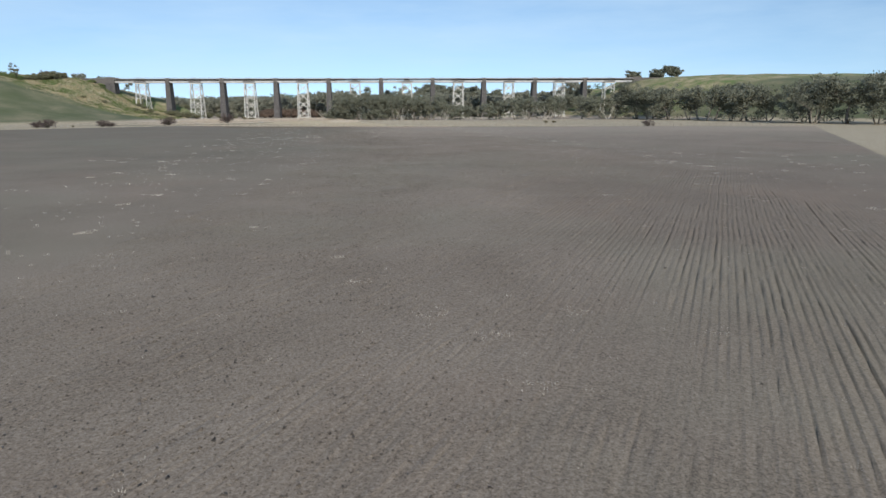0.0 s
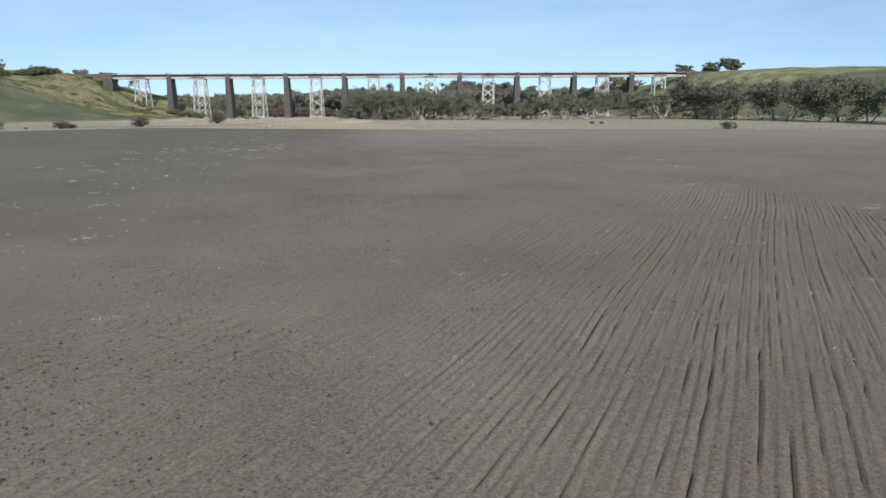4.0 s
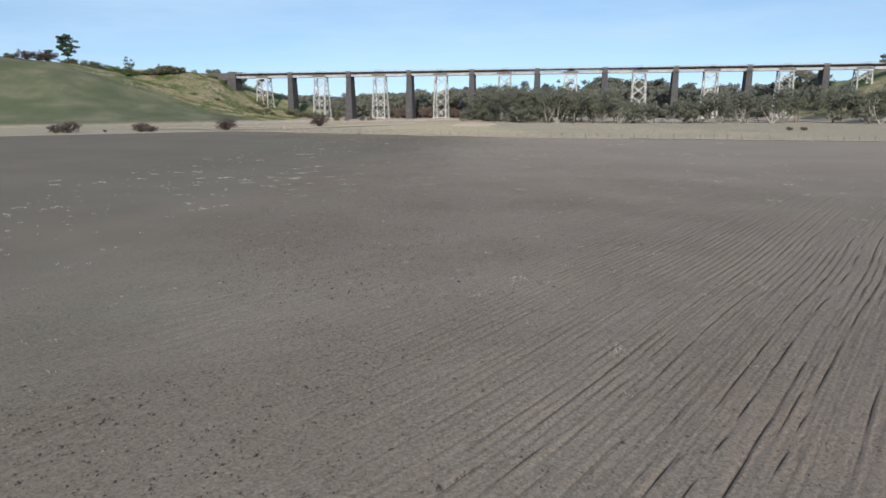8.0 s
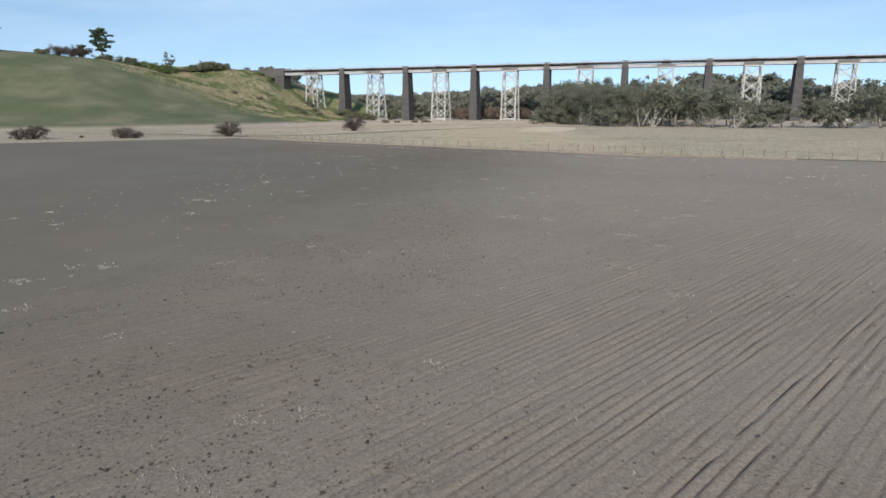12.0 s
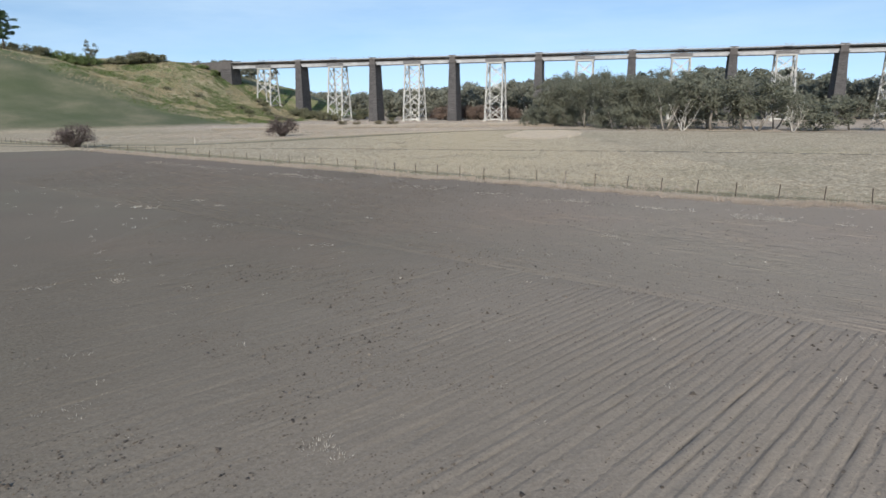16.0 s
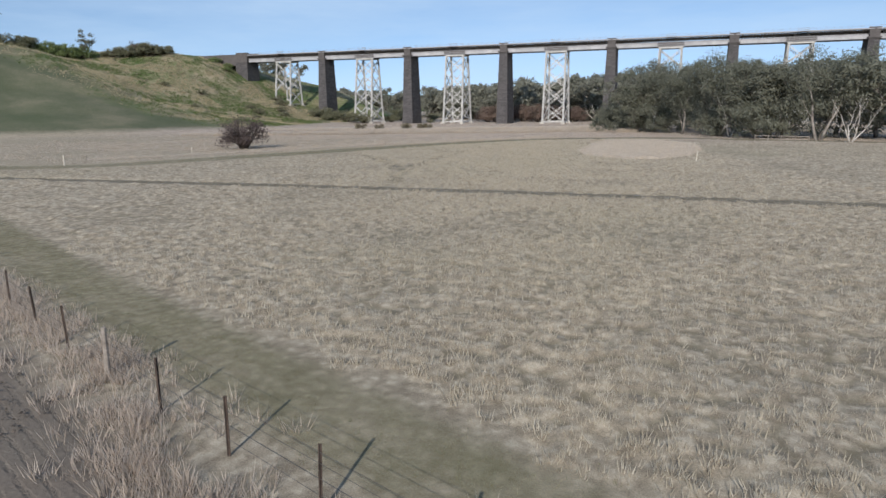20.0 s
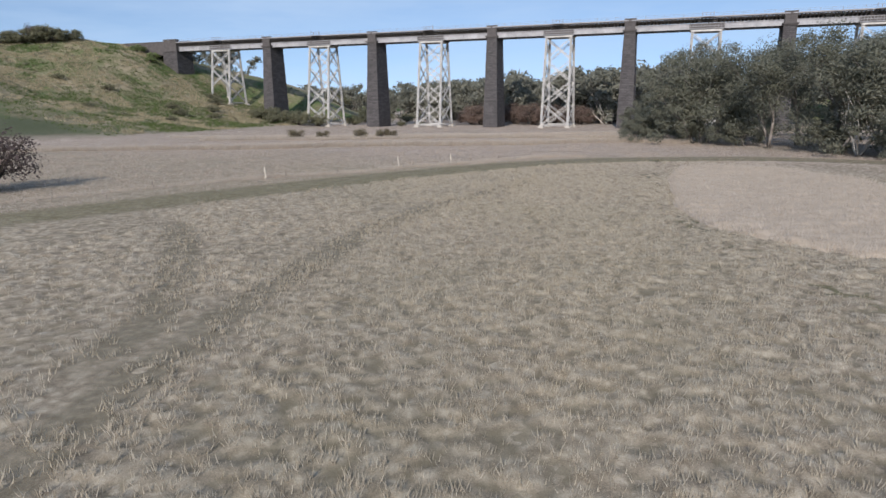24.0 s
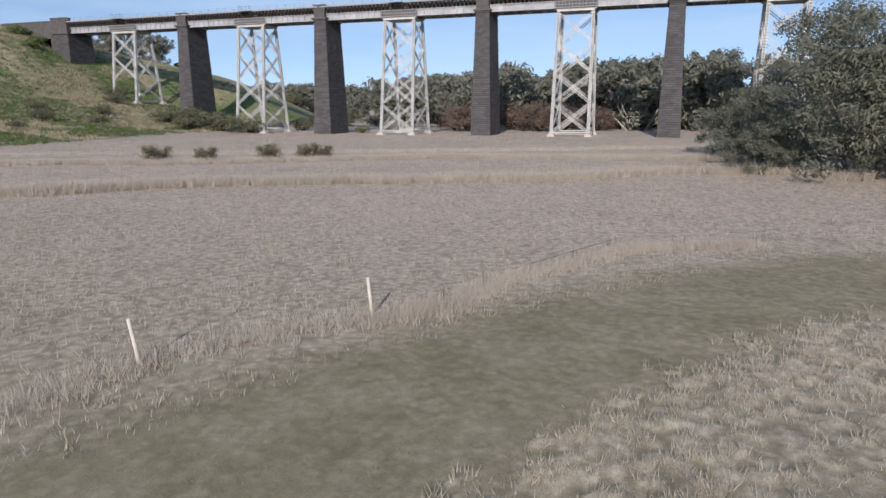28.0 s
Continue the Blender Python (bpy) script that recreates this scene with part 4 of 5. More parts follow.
trng = random.Random(5)
RIVER = [  # x, y, height, kind
    (168, -70, 6.0, 5), (176, -72, 6.5, 5), (184, -79, 7.5, 4), (193, -91, 6.5, 5), (201, -100, 7.0, 4),
    (185, -62, 13.5, 3), (192, -74, 17.0, 0), (198, -82, 17.0, 3), (206, -91, 16.5, 1), (212, -97, 16.5, 3), (222, -93, 15.5, 3), (230, -99, 15.0, 1), (216, -70, 15.0, 0), (176, -52, 13.0, 3),
    (171, -62, 9.1, 4), (167, -50, 8.7, 5), (178, -72, 15.0, 4), (181, -52, 19.5, 0), (174, -42, 14.0, 3), (187, -84, 16.5, 1), (194, -92, 18.4, 2), (200, -66, 17.8, 0), (190, -40, 16.2, 3),
    (203, -98, 14.6, 4), (210, -108, 17.5, 1), (217, -84, 15.5, 3), (222, -104, 15.0, 0), (233, -106, 15.5, 2), (240, -90, 14.5, 1), (228, -68, 15.0, 0), (210, -50, 15.0, 2),
    (246, -104, 9.5, 4), (256, -98, 9.5, 3), (262, -108, 11.5, 1), (272, -104, 11.0, 4), (284, -106, 13.5, 0), (294, -100, 14.5, 3), (304, -108, 15.0, 2), (314, -98, 15.0, 1),
    (326, -106, 16.0, 0), (336, -112, 14.0, 5), (346, -104, 18.0, 3), (300, -72, 15.0, 0), (318, -66, 16.0, 2), (340, -70, 18.0, 1), (236, -44, 9.5, 3), (252, -62, 9.5, 0),
    (359, -111, 24.0, 2), (371, -128, 22.0, 1), (352, -86, 20.0, 0), (374, -98, 20.0, 3), (380, -150, 19.0, 0), (386, -172, 20.0, 2), (392, -196, 19.0, 1), (396, -222, 20.0, 3),
    (401, -240, 21.5, 0), (388, -236, 19.0, 2), (412, -256, 21.0, 1), (404, -206, 20.0, 1), (394, -140, 20.0, 3), (420, -236, 19.0, 0), (428, -272, 17.0, 3),
    (396, -228, 21.5, 3), (409, -246, 21.5, 1), (406, -262, 18.0, 3), (362, -118, 19.0, 3), (366, -140, 19.0, 3), (376, -164, 19.5, 0), (384, -186, 19.5, 3), (378, -140, 20.0, 1), (392, -176, 20.0, 3), (366, -52, 17.0, 1), (386, -70, 18.0, 2), (352, -34, 15.0, 3), (330, -32, 14.0, 0), (306, -26, 12.0, 1),
]
LABELS = ["tall river gum with a pale forked trunk and grey-green crown", "twin-stemmed river gum with pale limbs and dense crown",
          "several-stemmed river gum with white leaning trunks", "broad spreading river gum with low grey-green boughs",
          "low bushy gum with foliage down to the dry grass", "dense low thicket of grey-green gum saplings"]
SHAPES = [(11, 15, 1, 1.0, False), (12, 15, 2, 1.0, False), (13, 15, 3, 1.0, False), (14, 14, 1, 1.25, True), (15, 10, 3, 1.3, True), (16, 9, 4, 1.4, True)]
for i, (seed, tall, stems, wide, low) in enumerate(SHAPES):
    close = [t[:3] for t in RIVER if t[3] == i and t[0] < 216]
    apart = [t[:3] for t in RIVER if t[3] == i and t[0] >= 216]
    if close:
        place(gum(seed, tall, stems, wide, per=135 if i == 0 else 165, leaf=0.23, clumps=80 if i == 0 else 115, low=low, label=LABELS[i]), close, trng)
    if apart:
        place(gum(seed + 60, tall, stems, wide, per=46, leaf=0.52, clumps=84, low=low, label=LABELS[i]), apart, trng, 1.18)

# woods beyond the bridge: further off, built lighter
WOOD = []
wr = random.Random(9)
for i in range(100):
    x = wr.uniform(125, 400)
    y = wr.uniform(34, 66) if i < 60 else wr.uniform(62, 165)
    if x < 128 and y < 75:
        y += 45
    WOOD.append((x, y, wr.uniform(16, 22) if y < 70 else wr.uniform(15, 20), i % 3))
for i in range(26):
    WOOD.append((wr.uniform(60, 130), wr.uniform(150, 300), wr.uniform(8, 13), i % 3))
for x, y, h in ((92, 75, 15), (98, 62, 17), (104, 70, 19), (110, 58, 18), (116, 66, 19.5), (122, 60, 18.5), (128, 68, 20), (134, 57, 19), (140, 66, 20), (146, 60, 20), (88, 95, 15), (152, 70, 20), (112, 86, 21), (160, 62, 19), (170, 58, 19), (78, 118, 12)):
    WOOD.append((x, y, h, len(WOOD) % 3))
for i in range(64):
    y = wr.uniform(130, 250)
    lo = float(np.interp(y, [118, 190, 260], [20, -66, -120]))
    WOOD.append((wr.uniform(lo, 100), y, wr.uniform(15, 21), i % 3))
for i in range(46):
    WOOD.append((wr.uniform(62, 150) + 0.0, wr.uniform(86, 150), wr.uniform(15, 20), i % 3))
for x, y, h in ((-54, 66, 13), (-60, 72, 12), (-56, 76, 14), (-24, 62, 11), (-30, 66, 12), (-34, 72, 12), (-20, 70, 10), (-40, 76, 11), (-66, 70, 12)):
    WOOD.append((x, y, h, len(WOOD) % 3))
# none on the steep face of the plateau
WOOD = [t for t in WOOD if t[0] < 290 or h_at(t[0], t[1]) < 13]
wk = [gum(21, 14, 1, 0.9, per=42, leaf=0.80, clumps=36, leaves=LEAF_WOOD, depth=2, label="dark gum in the woods behind the viaduct"),
      gum(22, 14, 2, 0.9, per=42, leaf=0.80, clumps=36, leaves=LEAF_WOOD, depth=2, label="twin-stemmed dark gum in the woods behind the viaduct"),
      gum(23, 13, 3, 0.9, per=42, leaf=0.80, clumps=36, leaves=LEAF_WOOD, depth=2, low=True, label="bushy dark gum in the woods behind the viaduct")]
for ob, _ in wk:
    tagged(ob, group="wood behind the bridge")
for i, kt in enumerate(wk):
    place(kt, [t[:3] for t in WOOD if t[3] == i], trng)

# flat-topped trees on the far plateau
place(gum(31, 11, 2, 1.7, per=70, leaf=0.7, clumps=60, bark=BARK_DARK, name="umbrella_gum", label="flat-topped dark tree on the plateau skyline"),
      [(438, 96, 11), (449, 102, 13), (461, 99, 12), (446, 112, 12), (442, 36, 12), (450, 40, 11.5), (248, 186, 17), (256, 165, 19), (264, 152, 20), (274, 150, 19), (286, 146, 18), (700, 60, 14), (730, 40, 15), (790, 30, 14), (302, 140, 17)], trng, 1.45)


def pine(seed, tall, slim=1.0):
    """An old pine: bare straight trunk, tiers of flat foliage."""
    rng, nr = random.Random(seed), np.random.default_rng(seed)
    s, c, r = Soup(), [], []
    pts = [(math.sin(i * 1.3) * 0.12, math.cos(i * 1.7) * 0.1, -0.4 + (tall + 0.4) * i / 7) for i in range(8)]
    s.tube(pts, [tall * 0.022 * (1 - 0.1 * i) for i in range(8)], 8)
    for i in range(40):
        z = tall * (0.30 + 0.64 * i / 39)
        a = i * 2.4 + rng.uniform(-0.4, 0.4)
        u0 = (z / tall - 0.36) / 0.64
        q = slim * tall * 0.36 * math.sin(math.pi * (0.18 + 0.74 * u0)) * rng.choice((0.45, 0.75, 1.0, 1.25)) * rng.uniform(0.85, 1.1)
        e = (math.cos(a) * q, math.sin(a) * q, z + q * 0.2)
        s.tube([(0, 0, z), (e[0] * 0.5, e[1] * 0.5, z + q * 0.05), e], [0.08, 0.05, 0.025], 4)
        for u in (0.5, 0.8, 1.05):
            c.append((e[0] * u + rng.uniform(-0.3, 0.3), e[1] * u + rng.uniform(-0.3, 0.3), z + q * 0.18 * u + rng.uniform(0, 0.3)))
            r.append(tall * rng.uniform(0.035, 0.09))
    c.append((0, 0, tall))
    r.append(tall * 0.1)
    tree = empty("pine_tree", (0, 0, 0), "old dark pine with bare trunk and tiered crown", "tree", "hilltop pines")
    part("trunk", s.mesh("trunk", BARK_DARK, True), None, tree)
    v, f = leaf_cloud(nr, c, r, 44, 0.56, 0.46, -0.1)
    part("crown", quads_mesh("crown", v, f, LEAF_PINE), None, tree, "dark green needle foliage in flat tiers")
    return tree, v[:, 2].max()


place(pine(41, 11), [(-59.5, -72, 17), (-66, -78, 7), (-86, -114, 17), (-92, -119, 15), (-84, -121, 10)], trng)
place(gum(43, 9, 1, 0.55, per=70, leaf=0.34, clumps=15, bark=BARK_DARK, name="slender_gum", label="slender gum with sparse tufted crown on the hill crest"),
      [(-41, -44, 12), (-44, -46, 8)], trng)
place(pine(42, 9, 0.6), [(-52, 40, 6), (-60, 52, 4.5), (-66, 46, 4), (-74, 60, 5)], trng)


def shrub(seed, tall, wide, leaves, per, leaf, twiggy, label, name="shrub", group="shrubs", clumps=26, bark=None):
    """A bush: many thin stems from one foot, with leaf or twig clumps."""
    rng, nr = random.Random(seed), np.random.default_rng(seed)
    s, c, r = Soup(), [], []
    for i in range(clumps):
        a = rng.uniform(0, 6.28)
        q = wide * math.sqrt(rng.uniform(0.02, 1.0))
        z = tall * rng.uniform(0.25, 0.95) * (1 - 0.35 * (q / wide) ** 2)
        e = Vector((math.cos(a) * q, math.sin(a) * q, z))
        b = Vector((rng.uniform(-0.12, 0.12) * wide, rng.uniform(-0.12, 0.12) * wide, -0.15))
        mid = b.lerp(e, 0.5) + Vector((rng.uniform(-0.2, 0.2), rng.uniform(-0.2, 0.2), 0.12 * tall))
        s.tube([b, mid, e], [0.035 * tall ** 0.5, 0.022 * tall ** 0.5, 0.01], 4)
        if twiggy:
            for k in range(twiggy):
                d = Vector((rng.uniform(-1, 1), rng.uniform(-1, 1), rng.uniform(-0.2, 1))).normalized() * tall * rng.uniform(0.12, 0.3)
                o = mid.lerp(e, rng.random())
                s.tube([o, o + d], [0.012 * tall ** 0.5, 0.004], 3)
        c.append(tuple(e))
        r.append(tall * rng.uniform(0.16, 0.26))
    bush = empty(name, (0, 0, 0), label, "shrub", group)
    part("stem", s.mesh("stem", bark or BARK_DARK), None, bush)
    v, f = leaf_cloud(nr, c, r, per, leaf, 0.8, 0.0)
    v[:, 2] = np.maximum(v[:, 2], 0.03)
    part("foliage", quads_mesh("foliage", v, f, leaves), None, bush, "fine twigs and leaves")
    return bush, v[:, 2].max()


place(shrub(51, 4.2, 2.6, TWIG_GREY, 90, 0.20, 9, "bare grey-purple hawthorn bush standing in dry grass", "hawthorn_bush", "paddock bushes", 44),
      [(108.6, -201.2, 4.8), (122.6, -155.9, 5.6)], trng)
place(shrub(52, 2.8, 2.9, TWIG_GREY, 90, 0.18, 7, "low wide bare grey bush at the edge of the ploughed field", "hawthorn_bush", "paddock bushes", 44),
      [(66.5, -222, 3.9), (84.5, -212, 3.2), (87.5, -211, 2.2), (309, -253, 2.6), (63.5, -224, 2.8)], trng)
place(shrub(53, 5.5, 4.0, TWIG_RED, 90, 0.34, 4, "leafless reddish-brown thicket at the foot of the viaduct", "bramble_thicket", "thickets", 60),
      [(111, 22, 8), (128, 26, 8), (134, 30, 7.5), (105, 30, 6.5), (142, 36, 7), (120, 34, 8)], trng)
place(shrub(54, 3.2, 3.4, LEAF_BUSH, 60, 0.30, 1, "olive-grey bush on the bank below the bridge", "bank_bush", "bank bushes", 46),
      [(56, -7, 5.4), (49, -10, 5.0), (61, -2, 4.6), (45, -12, 4.6), (52, -15, 3.6), (38, -40, 2.6), (12, -40, 2.2), (2, -48, 2.0), (28, -62, 1.8), (46, -52, 1.8), (44, -3, 4.2), (26, -9, 3.2), (20, -3, 3.0), (30, -34, 2.4), (35, -22, 2.8), (42, -30, 2.2), (87, 8, 2.2), (92, 12, 2.0),
       (64, 18, 4), (70, 30, 4), (58, 40, 5), (48, 60, 5), (30, 70, 5), (66, 62, 4), (40, 95, 5), (20, 110, 6), (54, 120, 5)], trng)
place(shrub(55, 1.7, 0.95, LEAF_BROWN, 60, 0.14, 5, "small olive-brown bush in the pale dry grass", "small_bush", "meadow bushes", 30),
      [(100.5, -77, 2.3), (104.5, -73, 1.9), (112, -70.5, 2.3), (115, -66, 2.2), (116.5, -65, 1.8), (283.5, -188.5, 1.4), (287.5, -188.5, 1.3), (73, -214, 0.9)], trng)
place(shrub(56, 4.0, 4.5, LEAF_GREEN, 110, 0.32, 0, "dense dark green gorse on the hill crest", "gorse_bush", "hilltop bushes", 60),
      [(-46, -50, 6), (-50, -54, 6), (-43, -45, 5), (-54, -58, 5), (-6, -2.5, 2.4), (-12, -3, 2.8), (-3, -7, 2.0)], trng)
place(shrub(57, 4.2, 4.2, LEAF_BUSH, 120, 0.34, 1, "rounded grey-green bush on the hill crest", "crest_bush", "hilltop bushes", 60),
      [(-55, -62, 6), (-32, -32, 4.6), (-28, -26, 5.6), (-36, -36, 3.6), (-25, -20, 4.0), (-31, -23, 4.4), (-62, -68, 4.4), (-79, -90, 3)], trng)
place(shrub(58, 5.0, 4.0, TWIG_GREY, 80, 0.30, 5, "leafless russet-grey thicket on the hill crest", "crest_thicket", "hilltop bushes", 50),
      [(-68, -77, 6.6), (-75, -84, 6.0), (-71, -80, 5.2), (-30, -27, 6.2)], trng)
place(pine(43, 5), [(-60, 82, 6), (-48, 78, 4), (-45, 84, 4.5), (-38, 76, 4.2), (-64, 84, 3.5), (-30, 80, 3.6), (-90, 60, 5), (-98, 66, 4)], trng)


def dead_tree(seed, tall):
    rng = random.Random(seed)
    s, tips = Soup(), []
    for k in range(4):
        grow(rng, s, (rng.uniform(-0.2, 0.2), rng.uniform(-0.2, 0.2), -0.3), (math.cos(1.57 * k) * 0.7, math.sin(1.57 * k) * 0.7, 1), tall * 0.34, 0.16, 3, tips, 0.2, 0.1, (2, 3), 0.6)
    tree = empty("dead_tree", (0, 0, 0), "bleached white leafless dead tree among the river gums", "tree", "dead trees")
    part("branching_trunk", s.mesh("branching_trunk", BARK_WHITE, True), None, tree)
    return tree, max(p[0].z for p in tips)


place(dead_tree(61, 10), [(337, -120, 11), (300, -113, 9), (196, -95, 9), (240, -112, 7.5), (214, -113, 8), (150, 42, 12), (136, 62, 12), (288, -112, 7)], trng)

# distant scrub on the far ridges
fr = np.random.default_rng(8)
fx, fy = fr.uniform(-700, 900, 900), fr.uniform(330, 1300, 900)
keep = (np.abs(fx - 150) > 0.1 * fy) | (fy > 620)
fx, fy = fx[keep], fy[keep]
fz = height(fx, fy) + fr.uniform(1.0, 4.0, len(fx))
v, f = leaf_cloud(fr, np.stack([fx, fy, fz], 1), fr.uniform(3.0, 6.0, len(fx)), 26, 2.6, 0.7)
tagged(new("far_woods", quads_mesh("far_woods", v, f, LEAF_PINE)), "distant dark woods along the far ridge", "woods", kind="stuff")

# low mounds of bracken and gorse on the steep bank
mr = np.random.default_rng(14)
mx, my = mr.uniform(-50, 66, 2600), mr.uniform(-92, 40, 2600)
mz = height(mx, my)
ok = (mz > 0.9) & (mz < 30) & (mr.random(2600) < np.clip((my + 92) / 30, 0, 1)) & ~((np.abs(my - 3.9) < 9) & (mx < 6))
for nm, mat, sel, lab in (("dead_bracken", SCRUB_GREY, mr.random(2600) < 0.62, "straw-grey mounds of dead bracken on the steep bank"), ("low_gorse", LEAF_GREEN, mr.random(2600) < 0.16, "low green gorse mounds on the steep bank")):
    k = ok & sel
    v, f = leaf_cloud(mr, np.stack([mx[k], my[k], mz[k] + 0.25], 1), mr.uniform(0.35, 1.1, k.sum()), 60, 0.26, 0.6)
    tagged(new(nm, quads_mesh(nm, v, f, mat)), lab, "scrub", kind="stuff")

# ---- grass, clods and litter ----
gr = np.random.default_rng(3)
LAT = gr.random((128, 128))


def vnoise(x, y, scale):
    """Smooth value noise on a lattice."""
    u, v = np.asarray(x) / scale, np.asarray(y) / scale
    i, j = np.floor(u).astype(int), np.floor(v).astype(int)
    a, b = u - i, v - j
    a, b = a * a * (3 - 2 * a), b * b * (3 - 2 * b)
    L = lambda p, q: LAT[p % 128, q % 128]
    return (L(i, j) * (1 - a) + L(i + 1, j) * a) * (1 - b) + (L(i, j + 1) * (1 - a) + L(i + 1, j + 1) * a) * b


def field_depth(x, y):
    """How far inside the ploughed field, in metres."""
    d1 = -0.3624 * x - 0.9320 * y - 150.25
    d2 = -0.198 * x - 0.980 * y - 191.6
    d3 = 0.650 * x - 0.760 * y - 230.1
    d4 = -0.860 * x + 0.511 * y + 453.0
    return np.minimum(np.maximum(d1, d2), np.minimum(d3, d4))


def off_line(x, y, pts, n=6):
    line = [(p.x, p.y) for p in smooth_line(pts, n)]
    return np.abs(polyline_side(x, y, line))


def tufts(name, x, y, material, blades, tall, wide, width, label, category="grass", splay=1.0, lift=0.0):
    """Grass tufts, each a fan of thin blades, in one mesh."""
    n = len(x)
    z = height(x, y) + lift
    m = n * blades
    px, py, pz = np.repeat(x, blades), np.repeat(y, blades), np.repeat(z, blades)
    t = np.repeat(tall * gr.uniform(0.6, 1.4, n), blades) * gr.uniform(0.6, 1.2, m)
    a, q = gr.uniform(0, 2 * np.pi, m), wide * np.sqrt(gr.random(m))
    bx, by = px + np.cos(a) * q * 0.6, py + np.sin(a) * q * 0.6
    lean = gr.uniform(0.15, 0.8, m) * splay
    tx, ty = bx + np.cos(a) * lean * t, by + np.sin(a) * lean * t
    f = gr.uniform(0, np.pi, m)
    wx, wy = np.cos(f) * width, np.sin(f) * width
    v = np.empty((m, 3, 3))
    v[:, 0] = np.stack([bx - wx, by - wy, pz - 0.03], 1)
    v[:, 1] = np.stack([bx + wx, by + wy, pz - 0.03], 1)
    v[:, 2] = np.stack([tx, ty, pz + t], 1)
    ob = new(name, quads_mesh(name, v.reshape(-1, 3), np.arange(3 * m).reshape(-1, 3), material))
    return tagged(ob, label, category, kind="stuff")


def scatter(n, x0, x1, y0, y1):
    return gr.uniform(x0, x1, n), gr.uniform(y0, y1, n)


def on_tracks(x, y, extra=0.0):
    return ((off_line(x, y, FENCE_TRACK) < 1.3 + extra) | (off_line(x, y, MID_TRACK) < 0.7 + extra)
            | (off_line(x, y, RIVER_TRACK) < 2.6 + extra))


BANK = [(174, -140), (173.5, -130), (174.6, -119), (178, -116), (184, -118), (189.5, -127), (190.5, -142), (189, -152), (185.5, -158), (181.8, -159.5), (178.6, -156.5), (176, -153.5), (174.2, -147), (174, -140)]


def in_bank(x, y):
    return polyline_side(x, y, BANK[::-1]) > 0


def path_x(y):
    """The middle of the strip flown over, in plan."""
    return np.interp(y, [-500, -400, -330, -280, -240, -190, -140, 0], [211, 219, 210, 200, 189, 174, 158, 140])


def along(line, n, half):
    """Spots strewn along a curve, thinning out to both sides."""
    p = np.array([(q.x, q.y) for q in smooth_line(line, 12)])
    i = gr.integers(0, len(p) - 1, n)
    u = gr.random(n)[:, None]
    d = p[i + 1] - p[i]
    nrm = np.stack([-d[:, 1], d[:, 0]], 1) / (np.hypot(d[:, 0], d[:, 1])[:, None] + 1e-9)
    q = p[i] + d * u + nrm * (gr.normal(0, half, n) + (vnoise(p[i, 0], p[i, 1], 6.0) - 0.5) * 2.0)[:, None]
    return q[:, 0], q[:, 1]


# meadow between the fence and the river track: short tussocks, closest together along the flown strip
def meadow_spot(x, y):
    return (field_depth(x, y) < -0.6) & ~on_tracks(x, y) & ~in_bank(x, y) & (height(x, y) < 0.8)


CELL = 0.54
JIT = gr.random((97, 97, 3))


def tussock(x, y):
    """Height of the tussocks, 0 in the gaps to 1: rounded cells of uneven size, in drifts."""
    x = np.asarray(x, float) + (vnoise(x, y, 1.1) - 0.5) * 0.5
    y = np.asarray(y, float) + (vnoise(y, x, 1.3) - 0.5) * 0.5
    u, v = x / CELL, y / CELL
    i, j = np.floor(u).astype(int), np.floor(v).astype(int)
    out = np.zeros(x.shape)
    for di in (-1, 0, 1):
        for dj in (-1, 0, 1):
            a, b = (i + di) % 97, (j + dj) % 97
            r = 0.42 + 0.34 * JIT[a, b, 2]
            d = np.hypot(i + di + JIT[a, b, 0] - u, j + dj + JIT[a, b, 1] - v) / r
            out = np.maximum(out, np.clip(1.15 - d * d, 0, 1) * (0.55 + 0.45 * JIT[b, a, 2]))
    return out * np.clip(0.45 + 1.1 * vnoise(x, y, 4.5), 0.4, 1.15)


def meadow_amount(x, y):
    """1 in the open meadow, falling to 0 at its tracks and edges."""
    k = np.clip((-0.8 - field_depth(x, y)) / 1.5, 0, 1) * ~in_bank(x, y) * np.clip((0.8 - height(x, y)) / 0.3, 0, 1)
    for line, w in ((FENCE_TRACK, 1.3), (MID_TRACK, 0.75), (RIVER_TRACK, 2.4)):
        k = k * np.clip((off_line(x, y, line) + (vnoise(x, y, 0.8) - 0.5) * 1.6 - w + 0.2) / (2.2 if w > 1 else 1.1), 0, 1)
    # beyond the wide track the grass is finer and lies flatter
    k = k * np.where(polyline_side(x, y, [(p.x, p.y) for p in smooth_line(RIVER_TRACK, 6)]) > 0, 0.14, 1.0)
    # wheels have only pressed the tussocks down here
    for line, w in ((SIDE_TRACK, 0.5), (WHEELS, 0.45)):
        k = k * np.clip((off_line(x, y, line) + (vnoise(x, y, 0.9) - 0.5) * 1.4 - w) / 1.2, 0.42, 1)
    return k


